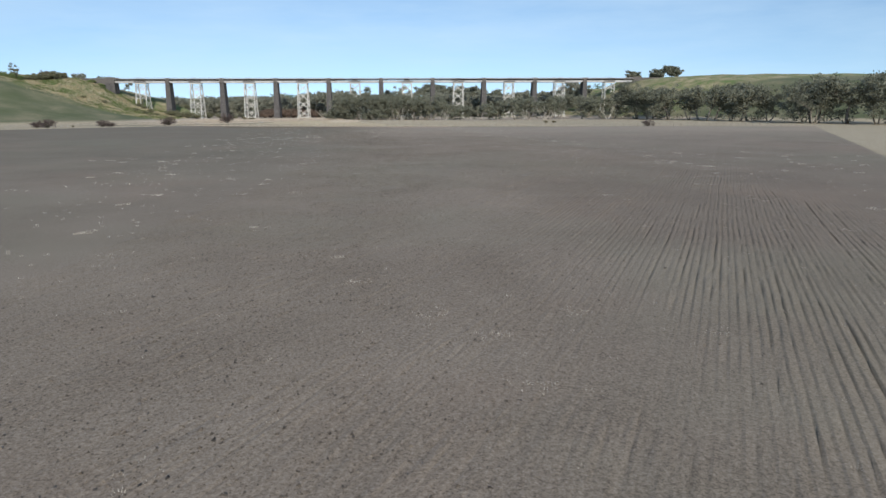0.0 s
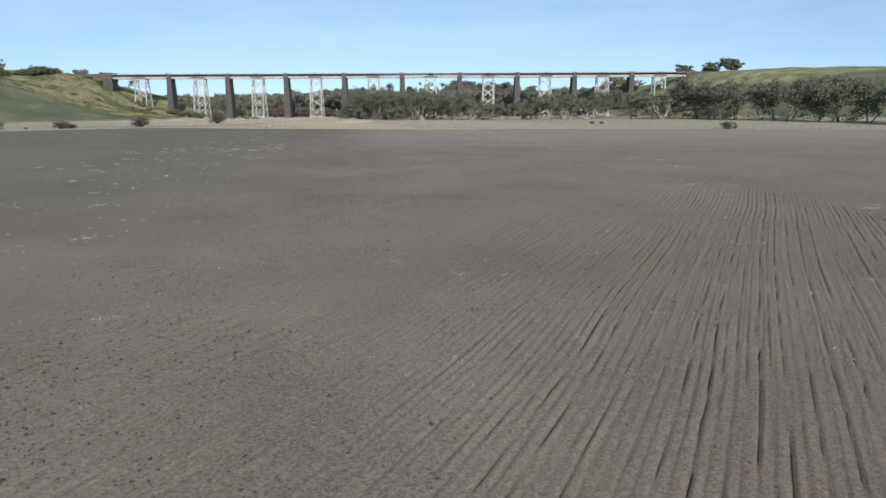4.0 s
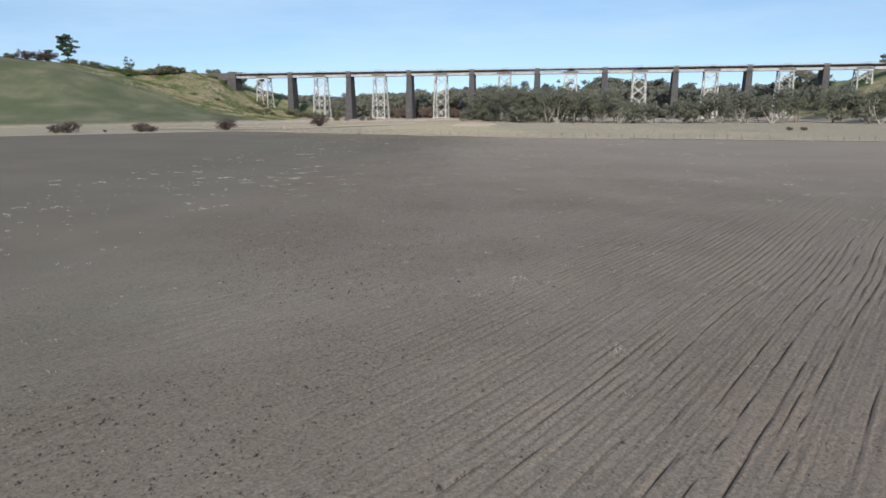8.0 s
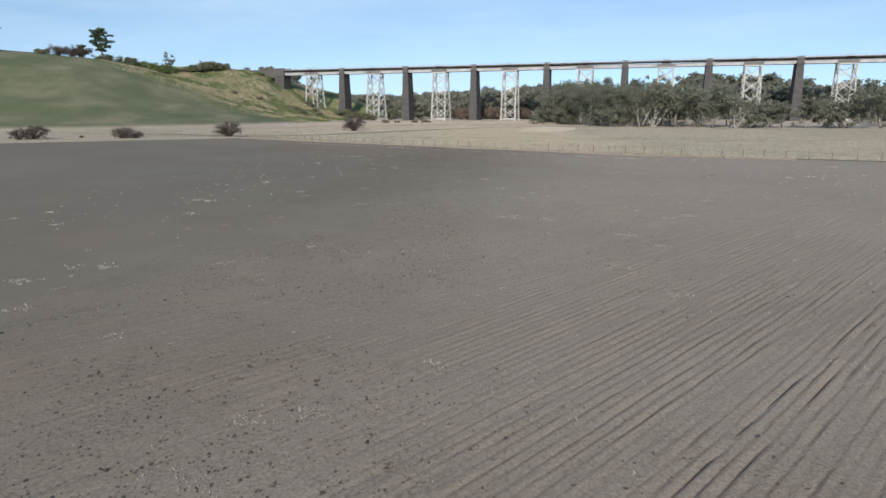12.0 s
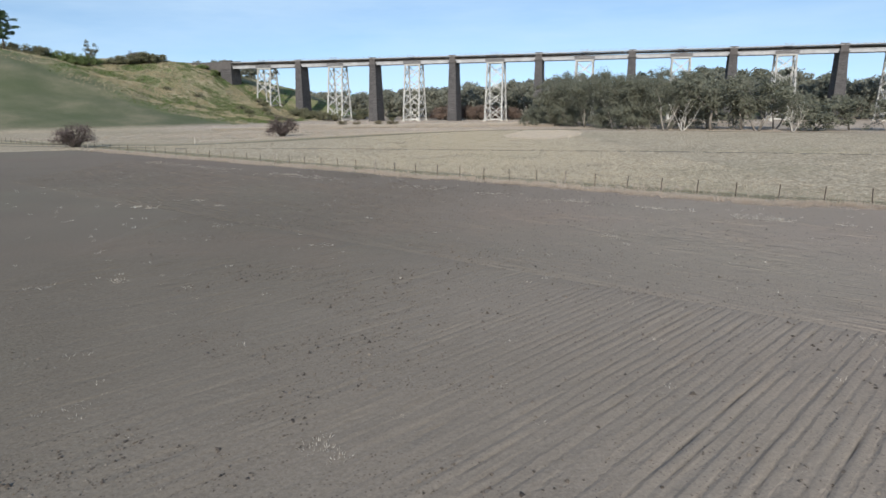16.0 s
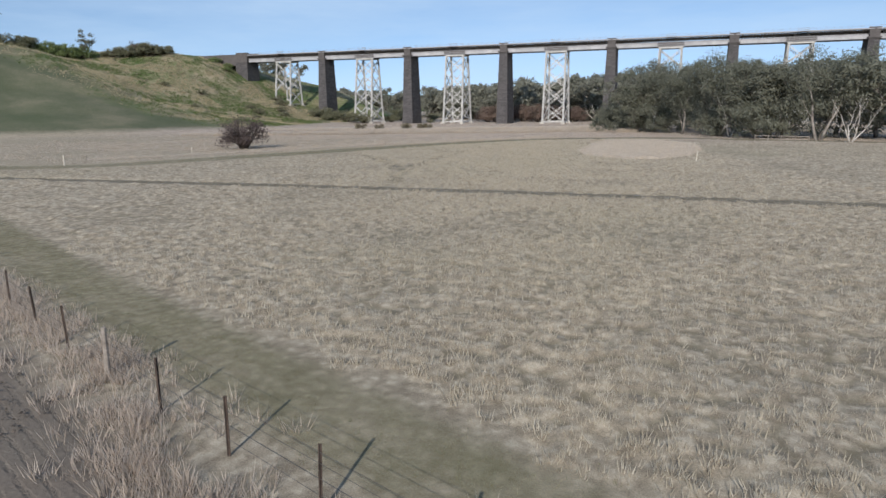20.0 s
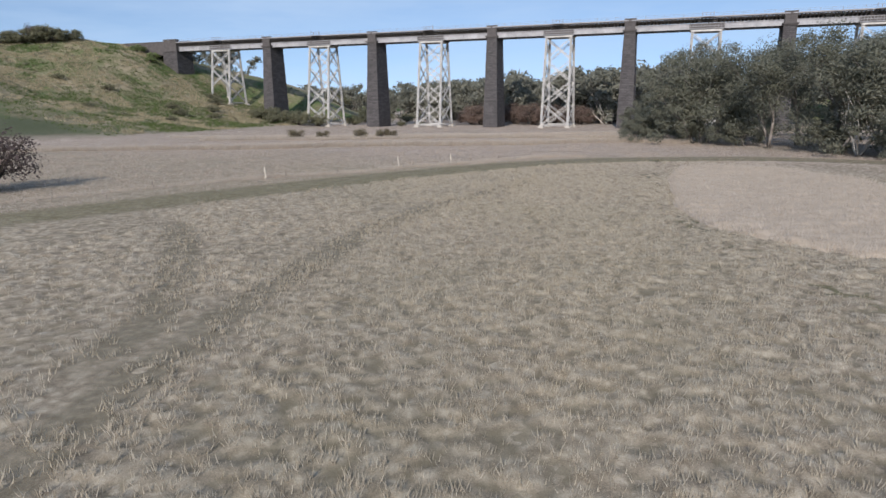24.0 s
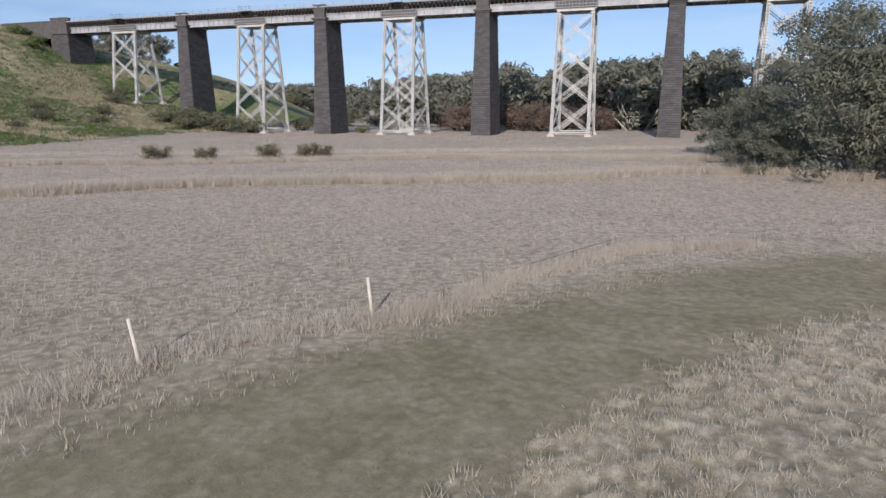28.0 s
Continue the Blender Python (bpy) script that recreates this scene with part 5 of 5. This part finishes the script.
# the sod itself, raised into tussocks: finest where it is flown over
def sod(name, x0, x1, q, label):
    sx, sy = np.meshgrid(np.arange(x0, x1 + 0.01, q), np.arange(-256, -100, q))
    sx = sx + path_x(sy)
    sx, sy = sx + gr.uniform(-0.3, 0.3, sx.shape) * q, sy + gr.uniform(-0.3, 0.3, sy.shape) * q
    tus, amt = tussock(sx, sy), meadow_amount(sx.ravel(), sy.ravel()).reshape(sx.shape)
    sz = height(sx.ravel(), sy.ravel()).reshape(sx.shape) - 0.045 + amt * (0.05 + np.interp(np.abs(sx - path_x(sy)), [24, 44], [0.12, 0.22]) * tus + gr.uniform(-0.02, 0.02, sx.shape))
    ids = np.arange(sx.size).reshape(sx.shape)
    faces = np.stack([ids[:-1, :-1], ids[:-1, 1:], ids[1:, 1:], ids[1:, :-1]], -1).reshape(-1, 4)
    faces = faces[(amt.ravel()[faces].max(1) > 0.02)]
    me = quads_mesh(name, np.stack([sx, sy, sz], -1).reshape(-1, 3), faces, GROUND)
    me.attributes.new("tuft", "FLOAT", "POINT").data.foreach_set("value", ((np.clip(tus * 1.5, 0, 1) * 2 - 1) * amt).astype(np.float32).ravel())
    me.polygons.foreach_set("use_smooth", [True] * len(me.polygons))
    tagged(new(name, me), label, "grass", kind="stuff")


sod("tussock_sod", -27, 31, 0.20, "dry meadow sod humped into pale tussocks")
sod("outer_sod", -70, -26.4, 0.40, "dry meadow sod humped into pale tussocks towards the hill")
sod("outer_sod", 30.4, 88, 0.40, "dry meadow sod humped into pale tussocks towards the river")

y = gr.uniform(-249, -98, 330000)
x = path_x(y) + 3 + gr.triangular(-26, 0, 27, len(y))
t = tussock(x, y)
keep = (gr.random(len(x)) < np.clip(t * 1.6 - 0.25, 0.02, 1)) & (meadow_amount(x, y) > 0.4)
x, y, t = x[keep], y[keep], t[keep]
tufts("meadow_grass", x, y, GRASS_DRY, 3, 0.165, 0.16, 0.0125, "pale dry tussocky meadow grass", lift=0.09 * t)
# taller pinkish grass towards the viaduct
x, y = scatter(75000, 66, 240, -190, 12)
beyond = (polyline_side(x, y, [(p.x, p.y) for p in smooth_line(RIVER_TRACK, 6)]) > 2.0) & (y > -185)
keep = beyond & (vnoise(x, y, 1.6) * 0.6 + vnoise(x, y, 5.0) * 0.4 > 0.46) & ~on_tracks(x, y) & (height(x, y) < 0.8)
tufts("tall_meadow_grass", x[keep], y[keep], GRASS_PINK, 4, 0.24, 0.36, 0.018, "taller pinkish dead grass in the rough meadow")
x, y = scatter(90000, 92, 178, -165, -66)
beyond = polyline_side(x, y, [(p.x, p.y) for p in smooth_line(RIVER_TRACK, 6)]) > 2.5
keep = beyond & (vnoise(x, y, 0.7) * 0.5 + vnoise(x, y, 3.1) * 0.5 > 0.42) & (height(x, y) < 0.8)
tufts("fine_meadow_grass", x[keep], y[keep], GRASS_PINK, 3, 0.15, 0.24, 0.014, "fine pinkish dead grass beyond the wide track")
# bank of uncut dead grass
bx, by = np.meshgrid(np.arange(171, 193, 0.3), np.arange(-162, -113, 0.3))
bx, by = bx + gr.uniform(-0.1, 0.1, bx.shape), by + gr.uniform(-0.1, 0.1, by.shape)
deep = np.clip(polyline_side(bx, by, BANK[::-1]) / 0.9 + 0.3, -0.3, 1)
bz = height(bx.ravel(), by.ravel()).reshape(bx.shape) - 0.02 + deep * (0.20 + 0.16 * vnoise(bx, by, 0.9))
ids = np.arange(bx.size).reshape(bx.shape)
faces = np.stack([ids[:-1, :-1], ids[:-1, 1:], ids[1:, 1:], ids[1:, :-1]], -1).reshape(-1, 4)
faces = faces[deep.ravel()[faces].max(1) > 0]
me = quads_mesh("uncut_sward", np.stack([bx, by, bz], -1).reshape(-1, 3), faces, SWARD)
me.polygons.foreach_set("use_smooth", [True] * len(me.polygons))
tagged(new("uncut_sward", me), "matted body of the uncut dead grass patch", "grass", kind="stuff")
x, y = scatter(26000, 172, 196, -167, -112)
keep = in_bank(x, y)
tufts("uncut_grass", x[keep], y[keep], GRASS_PALE, 6, 0.44, 0.28, 0.014, "dense patch of uncut tall dead grass")
# rank grass under the fences
x, y = scatter(70000, 60, 300, -262, -170)
d = field_depth(x, y)
keep = (d > -2.6) & (d < 0.9) & (y < -198) & (vnoise(x, y, 1.3) > 0.36) & (gr.random(len(x)) < 0.35 + 0.65 * np.exp(-((x - 188) / 40) ** 2))
tufts("fence_grass", x[keep], y[keep], GRASS_PINK, 10, 0.33, 0.26, 0.012, "rank dead grass along the paddock fence")
x, y = along([(118, -206.6), (140, -214.9), (176.6, -229.5), (209.5, -241.2), (232, -246)], 9000, 0.5)
keep = vnoise(x, y, 0.9) > 0.30
tufts("fence_foot_grass", x[keep], y[keep], GRASS_PINK, 11, 0.30, 0.26, 0.011, "tangled dead grass and stalks at the foot of the fence")
for line, half, n in ((FENCE_TRACK[2:8], 1.1, 5500), (RIVER_TRACK[4:11], 2.2, 8000)):
    x, y = along(line, n, half)
    tufts("track_grass", x, y, GRASS_SHORT, 6, 0.05, 0.16, 0.008, "short green and straw growth on the mown track", splay=1.6)
# ridge of tall tussocks across the flat and along the second fence
for line, n, half, tall in (([(78, -122), (97, -112), (110.7, -105), (116.4, -99.8), (124.2, -93.4), (136.4, -88.3), (150.4, -82.2), (162.8, -72), (176, -74)], 9000, 0.55, 0.75),
                            ([(86, -88), (104, -79), (122.8, -67), (133, -62), (147, -60.3), (160.5, -58.4), (168, -57)], 7000, 0.6, 0.65),
                            ([(70, -80), (87, -70), (108, -61), (129, -50), (153, -39), (166, -34)], 3000, 0.9, 0.5)):
    x, y = along(line, n, half)
    keep = height(x, y) < 0.9
    tufts("tussock_ridge", x[keep], y[keep], GRASS_PALE, 6, tall, 0.30, 0.026, "ridge of tall straw-coloured tussocks")
POSTS_2 = [(118.1, -180.7), (128.3, -164.0), (134.0, -150.0), (138.4, -140.9), (139.5, -139.3), (142.2, -134.4), (145.7, -127.0), (149.8, -121.5), (151.5, -119.6), (153.6, -115.0), (156.4, -109.2)]
x, y = along(POSTS_2 + [(160, -107.8), (163, -106.6)], 4200, 0.45)
tufts("fence_line_grass", x, y, GRASS_PALE, 8, 0.34, 0.22, 0.009, "tall dead grass along the old post line")
# bank and hillside: mixed tussocks
x, y = scatter(46000, -52, 64, -100, 14)
z = height(x, y)
rough = np.clip((y + 95) / 30, 0.0, 1)
kind = vnoise(x, y, 9.0) * 0.6 + vnoise(x, y, 2.6) * 0.4
keep = (z > 0.7) & (z < 31.5) & (gr.random(len(x)) < rough * 0.9)
dry = keep & (kind > 0.54)
tufts("hillside_dry_grass", x[dry], y[dry], GRASS_HILL, 5, 0.5, 0.6, 0.065, "pale dead tussocks on the steep bank")
wet = keep & (kind < 0.47)
tufts("hillside_green_grass", x[wet], y[wet], GRASS_GREEN, 5, 0.4, 0.6, 0.065, "rank green grass on the steep bank")


def lumps(name, x, y, size, material, label, category):
    """Small rough clods, half sunk in the ground."""
    n = len(x)
    z = height(x, y)
    base = np.array([(1, 0.1, 0), (-0.45, 0.9, 0), (-0.55, -0.85, 0), (0, 0, 0.8)], float)
    v = base[None] * gr.uniform(0.5, 1.3, (n, 4, 1)) * size[:, None, None]
    v[:, 3, :2] += gr.normal(0, 0.35, (n, 2)) * size[:, None]
    a = gr.uniform(0, 2 * np.pi, n)
    c, s = np.cos(a)[:, None], np.sin(a)[:, None]
    vx, vy = v[..., 0] * c - v[..., 1] * s, v[..., 0] * s + v[..., 1] * c
    v = np.stack([vx + x[:, None], vy + y[:, None], v[..., 2] + z[:, None] + 0.056], -1)
    tri = np.array([(0, 1, 3), (1, 2, 3), (2, 0, 3)])
    f = (tri[None] + 4 * np.arange(n)[:, None, None]).reshape(-1, 3)
    ob = new(name, quads_mesh(name, v.reshape(-1, 3), f, material))
    return tagged(ob, label, category, kind="stuff")


def furrows(name, along, pitch, u_lim, v_lim, dv, inside, strength, label, wander=0.3):
    """Drilled rows as real relief: a steep narrow groove with a ridge of thrown soil, and a weaker one halfway."""
    c, d = math.cos(along), math.sin(along)
    prof_u = np.array([0.0, 0.16, 0.205, 0.26, 0.34, 0.44, 0.50, 0.56]) / 0.62 * pitch
    prof_z = np.array([0.0, 0.002, -0.036, 0.034, 0.010, 0.003, -0.026, 0.024])
    rows = np.arange(math.floor(u_lim[0] / pitch), math.ceil(u_lim[1] / pitch))
    u = (rows[:, None] * pitch + prof_u[None]).ravel()
    v = np.arange(v_lim[0], v_lim[1], dv)
    U, V = np.meshgrid(u, v)
    row = np.repeat(np.arange(len(rows)), len(prof_u))
    # each row keeps its own depth, and breaks off and starts again
    half = 2 * row + (np.arange(len(u)) % len(prof_u) > 4)
    depth = gr.uniform(0.2, 1.15, 2 * len(rows))[half][None] * np.clip(3.2 * vnoise(half[None] * 7.3 + 0 * V, V, 1.1) - 0.9, 0.0, 1.4)
    sway = (vnoise(row[None] * 3.1 + 0 * V, V, 0.9) - 0.5) * 0.03 + (vnoise(U, V, 9.0) - 0.5) * wander
    U = U + sway + gr.uniform(-0.010, 0.010, U.shape)
    V = V + gr.uniform(-0.3, 0.3, V.shape) * dv
    X, Y = U * c - V * d, U * d + V * c
    amt = np.clip(inside(X, Y) / 1.5, 0, 1)
    k = strength(X, Y)
    Z = 0.012 + amt * (prof_z[np.arange(len(u)) % len(prof_u)][None] * depth * k + np.clip(gr.normal(0, 1, X.shape), -2, 2) * (0.003 + 0.013 * vnoise(X, Y, 2.7)) + 0.05) - 0.06 * (1 - amt)
    ids = np.arange(X.size).reshape(X.shape)
    f = np.stack([ids[:-1, :-1], ids[:-1, 1:], ids[1:, 1:], ids[1:, :-1]], -1).reshape(-1, 4)
    f = f[amt.ravel()[f].max(1) > 0.01]
    used = np.unique(f)
    back = np.zeros(X.size, int)
    back[used] = np.arange(len(used))
    P = np.stack([X, Y, Z], -1).reshape(-1, 3)[used]
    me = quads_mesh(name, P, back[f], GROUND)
    # vertex value that paints shade into the bottoms of the grooves
    groove_shade = np.array([0, 0.1, 1.0, 0.3, 0, 0, 0.45, 0.1])[np.arange(len(u)) % len(prof_u)][None] * np.clip(depth, 0, 1) * np.clip(k, 0, 1) * amt
    me.attributes.new("groove", "FLOAT", "POINT").data.foreach_set("value", groove_shade.astype(np.float32).ravel()[used])
    return tagged(new(name, me), label, "ploughed soil", kind="stuff")


def head_depth(x, y):
    return -0.3624 * x - 0.9320 * y - 154.3


def row_strength(x, y):
    east = x + 0.2 * np.maximum(y + 370, 0) + (vnoise(x, y, 10.0) - 0.5) * 12
    return np.clip((east - 214) / 11, 0.08, 1.0) * np.clip((head_depth(x, y) - 20) / 9 + (vnoise(x, y, 3.0) - 0.5), 0.05, 1)


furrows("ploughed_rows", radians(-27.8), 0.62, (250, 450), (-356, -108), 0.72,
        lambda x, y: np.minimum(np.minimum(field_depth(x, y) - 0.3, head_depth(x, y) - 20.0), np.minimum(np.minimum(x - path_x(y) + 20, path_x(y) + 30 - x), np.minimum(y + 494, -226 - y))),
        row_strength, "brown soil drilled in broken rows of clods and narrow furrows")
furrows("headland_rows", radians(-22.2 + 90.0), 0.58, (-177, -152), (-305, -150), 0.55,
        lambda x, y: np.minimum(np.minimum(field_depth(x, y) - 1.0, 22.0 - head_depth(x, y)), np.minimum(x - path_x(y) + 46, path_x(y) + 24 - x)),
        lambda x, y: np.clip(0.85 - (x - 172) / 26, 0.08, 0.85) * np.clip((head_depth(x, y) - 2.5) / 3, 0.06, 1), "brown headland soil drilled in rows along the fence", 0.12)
y = gr.uniform(-498, -226, 340000)
off = gr.triangular(-19, -8, 25, len(y))
x = off + path_x(y)
lane = (x * math.cos(radians(-27.8)) + y * math.sin(radians(-27.8))) / 0.62
in_row = np.abs(lane - np.floor(lane) - 0.5) > 0.30
east = x + 0.2 * np.maximum(y + 370, 0) + (vnoise(x, y, 9.0) - 0.5) * 12 > 219
patch = vnoise(x, y, 9.0) * 0.5 + vnoise(x, y, 2.6) * 0.35 + vnoise(x, y, 0.9) * 0.15
keep = (field_depth(x, y) > 0.4) & np.where(east, in_row & (patch > 0.40) | (patch > 0.58), patch > 0.45)
keep &= gr.random(len(x)) < np.where(off < -2, 0.85, 0.42)
lumps("soil_clods", x[keep], y[keep], np.minimum(gr.gamma(1.6, 0.0115, keep.sum()) + 0.015, 0.09), CLOD, "crumbled brown soil clods on the ploughed field", "soil clods")

# clods thrown up along the headland rows
y = gr.uniform(-268, -222, 130000)
x = path_x(y) + gr.uniform(-44, 22, len(y))
c, d = math.cos(radians(67.8)), math.sin(radians(67.8))
lane = (x * c + y * d) / 0.58
lane = lane - np.floor(lane)
dep = head_depth(x, y)
keep = (dep > 1.5) & (dep < 21) & (field_depth(x, y) > 1.0) & ((np.abs(lane - 0.46) < 0.10) | (gr.random(len(x)) < 0.10)) & (gr.random(len(x)) < np.clip(1.25 - (x - 172) / 30, 0.1, 1))
lumps("headland_clods", x[keep], y[keep], np.minimum(gr.gamma(2.0, 0.011, keep.sum()) + 0.014, 0.08), CLOD, "crumbled brown clods along the headland rows", "soil clods")

# straw and stubble in loose heaps
hx = np.concatenate([[190.3, 199.2, 194.0, 199.2, 203.9, 206.2, 203.2, 215.0, 205.3, 188.0, 192.0], gr.uniform(-42, 42, 210) + 208, gr.normal(190, 8, 30)])
hy = np.concatenate([[-335.9, -341.3, -332.6, -338.2, -331.7, -337.0, -336.6, -339.3, -331.0, -338.0, -341.0], gr.uniform(-495, -250, 210), gr.normal(-334, 8, 30)])
hx = np.concatenate([hx, gr.normal(256, 9, 34)])
hy = np.concatenate([hy, gr.normal(-412, 12, 34)])
many = gr.integers(4, 15, len(hx))
x, y = np.repeat(hx, many), np.repeat(hy, many)
x, y = x + gr.normal(0, 0.30, len(x)), y + gr.normal(0, 0.26, len(y))
sx, sy = gr.uniform(-40, 40, 2600), gr.uniform(-498, -230, 2600)
x, y = np.concatenate([x, sx + path_x(sy)]), np.concatenate([y, sy])
bx = gr.uniform(140, 215, 900)
by = -(0.3624 * bx + 154.3 + 2.3 + gr.normal(0, 0.7, 900)) / 0.9320
k = vnoise(bx, by, 3.0) > 0.45
x, y = np.concatenate([x, bx[k]]), np.concatenate([y, by[k]])
keep = field_depth(x, y) > 0.5
tufts("straw_litter", x[keep], y[keep], STRAW, 7, 0.08, 0.22, 0.012, "pale straw and stubble left on the soil", "straw", 1.6, 0.05)


# ---- fences ----
def stake(h, r, tip=False):
    s = Soup()
    s.tube([(0, 0, -0.35), (0.008, 0, h * 0.5), (0, 0.006, h), (0, 0.006, h + 0.01)], [r, r * 0.97, r * 0.92, r * 0.6], 8)
    return s


def star_post(h):
    s = Soup()
    for a in (0, 120, 240):
        c, d = math.cos(radians(a)), math.sin(radians(a))
        s.beam((c * 0.015, d * 0.015, -0.3), (c * 0.015, d * 0.015, h), 0.04, 0.012, (-d, c, 0))
    return s


FENCE = [(62, -183.4), (109.5, -202.6), (176.6, -228.9), (209.5, -240.6), (250, -248.8), (300, -258.4), (366, -263)]
rf = random.Random(17)
fence = empty("paddock_fence", (0, 0, 0), "old wire fence with grey wooden and dark star posts", "fence")
wood_post, dark_post = stake(1.28, 0.065).mesh("wooden_post", POST), star_post(1.22).mesh("star_post", POST_DARK)
tops = []
for (ax, ay), (bx, by) in zip(FENCE, FENCE[1:]):
    n = max(1, round(math.hypot(bx - ax, by - ay) / 2.72))
    for k in range(n):
        tops.append((ax + (bx - ax) * k / n, ay + (by - ay) * k / n))
start = min(range(len(tops)), key=lambda i: abs(tops[i][0] - 176.6))
for i, (px, py) in enumerate(tops):
    wooden = (i - start) % 6 == 0 if i <= start else (i - start) % 9 == 8
    m = pose(px, py, h_at(px, py), rf.uniform(-4, 4), rf.uniform(-4, 4), rf.uniform(0, 360))
    part("wooden_post" if wooden else "star_post", wood_post if wooden else dark_post, None, fence, "", m)
for hz in (0.35, 0.65, 0.92, 1.12):
    s = Soup()
    for (ax, ay), (bx, by) in zip(tops, tops[1:]):
        s.beam((ax, ay, h_at(ax, ay) + hz), (bx, by, h_at(bx, by) + hz), 0.006)
    part("wire", s.mesh("wire", WIRE), None, fence)
pale = stake(1.3, 0.06).mesh("marker_post", POST_PALE)
low_post = stake(0.8, 0.045).mesh("low_post", POST)
old = empty("old_post_line", (0, 0, 0), "row of pale leaning posts with a low rail", "fence")
for i, (px, py) in enumerate(POSTS_2):
    part("post", pale if i in (3, 6, 7) else low_post, None, old, "", pose(px, py, h_at(px, py) - (0.05 if i in (6, 7) else 0.2), rf.uniform(-5, 5), rf.uniform(-5, 5), 0))
    if i in (6, 7):
        part("post", low_post, None, old, "", pose(px + 0.5, py + 0.1, h_at(px, py) - 0.35, rf.uniform(-5, 5), rf.uniform(-5, 5), 0))
thin_post = stake(0.8, 0.03).mesh("thin_post", POST)
for px, py in ((146.7, -125.4), (152.4, -117.4), (155.0, -112.0)):
    part("thin_post", thin_post, None, old, "", pose(px, py, h_at(px, py), rf.uniform(-6, 6), rf.uniform(-6, 6), 0))
for px, py, qx, qy, hh in ((156.4, -109.2, 159.6, -108.2, 0.72), (159.6, -108.2, 162.8, -107.2, 0.72), (153.6, -115.0, 156.4, -109.2, 0.42)):
    s = Soup()
    s.beam((px, py, h_at(px, py) + hh), (qx, qy, h_at(qx, qy) + hh), 0.045, 0.04)
    part("rail", s.mesh("rail", POST), None, old)
for px, py in ((159.6, -108.2), (162.8, -107.2)):
    part("post", thin_post, None, old, "", pose(px, py, h_at(px, py) - 0.25))

mark = new("marker_post", stake(1.2, 0.055).mesh("marker_post", POST_PALE))
mark.matrix_basis = pose(189.7, -160.7, h_at(189.7, -160.7), 2, 3, 0)
tagged(mark, "pale wooden marker post in the dry meadow", "post", "marker posts")
for px, py in ((122.5, -187.3), (126, -171)):
    copy_thing(mark, pose(px, py, h_at(px, py), rf.uniform(-4, 4), rf.uniform(-4, 4), 0))


def rail_fence(x0, y0, x1, y1, n, h=1.1):
    f = empty("rail_fence", (0, 0, 0), "short weathered timber rail fence in front of the river gums", "fence")
    p = stake(h, 0.07).mesh("post", POST)
    pts = [(x0 + (x1 - x0) * i / n, y0 + (y1 - y0) * i / n) for i in range(n + 1)]
    for px, py in pts:
        part("post", p, None, f, "", pose(px, py, h_at(px, py), rf.uniform(-3, 3), rf.uniform(-3, 3), 0))
    for (ax, ay), (bx, by) in zip(pts, pts[1:]):
        for z in (0.45, 0.95):
            s = Soup()
            s.beam((ax, ay, h_at(ax, ay) + z), (bx, by, h_at(bx, by) + z), 0.07, 0.1)
            part("rail", s.mesh("rail", POST), None, f)


rail_fence(199.5, -111.5, 207.5, -115.2, 4)
rail_fence(24, -58, 28.5, -57, 1, 0.9)
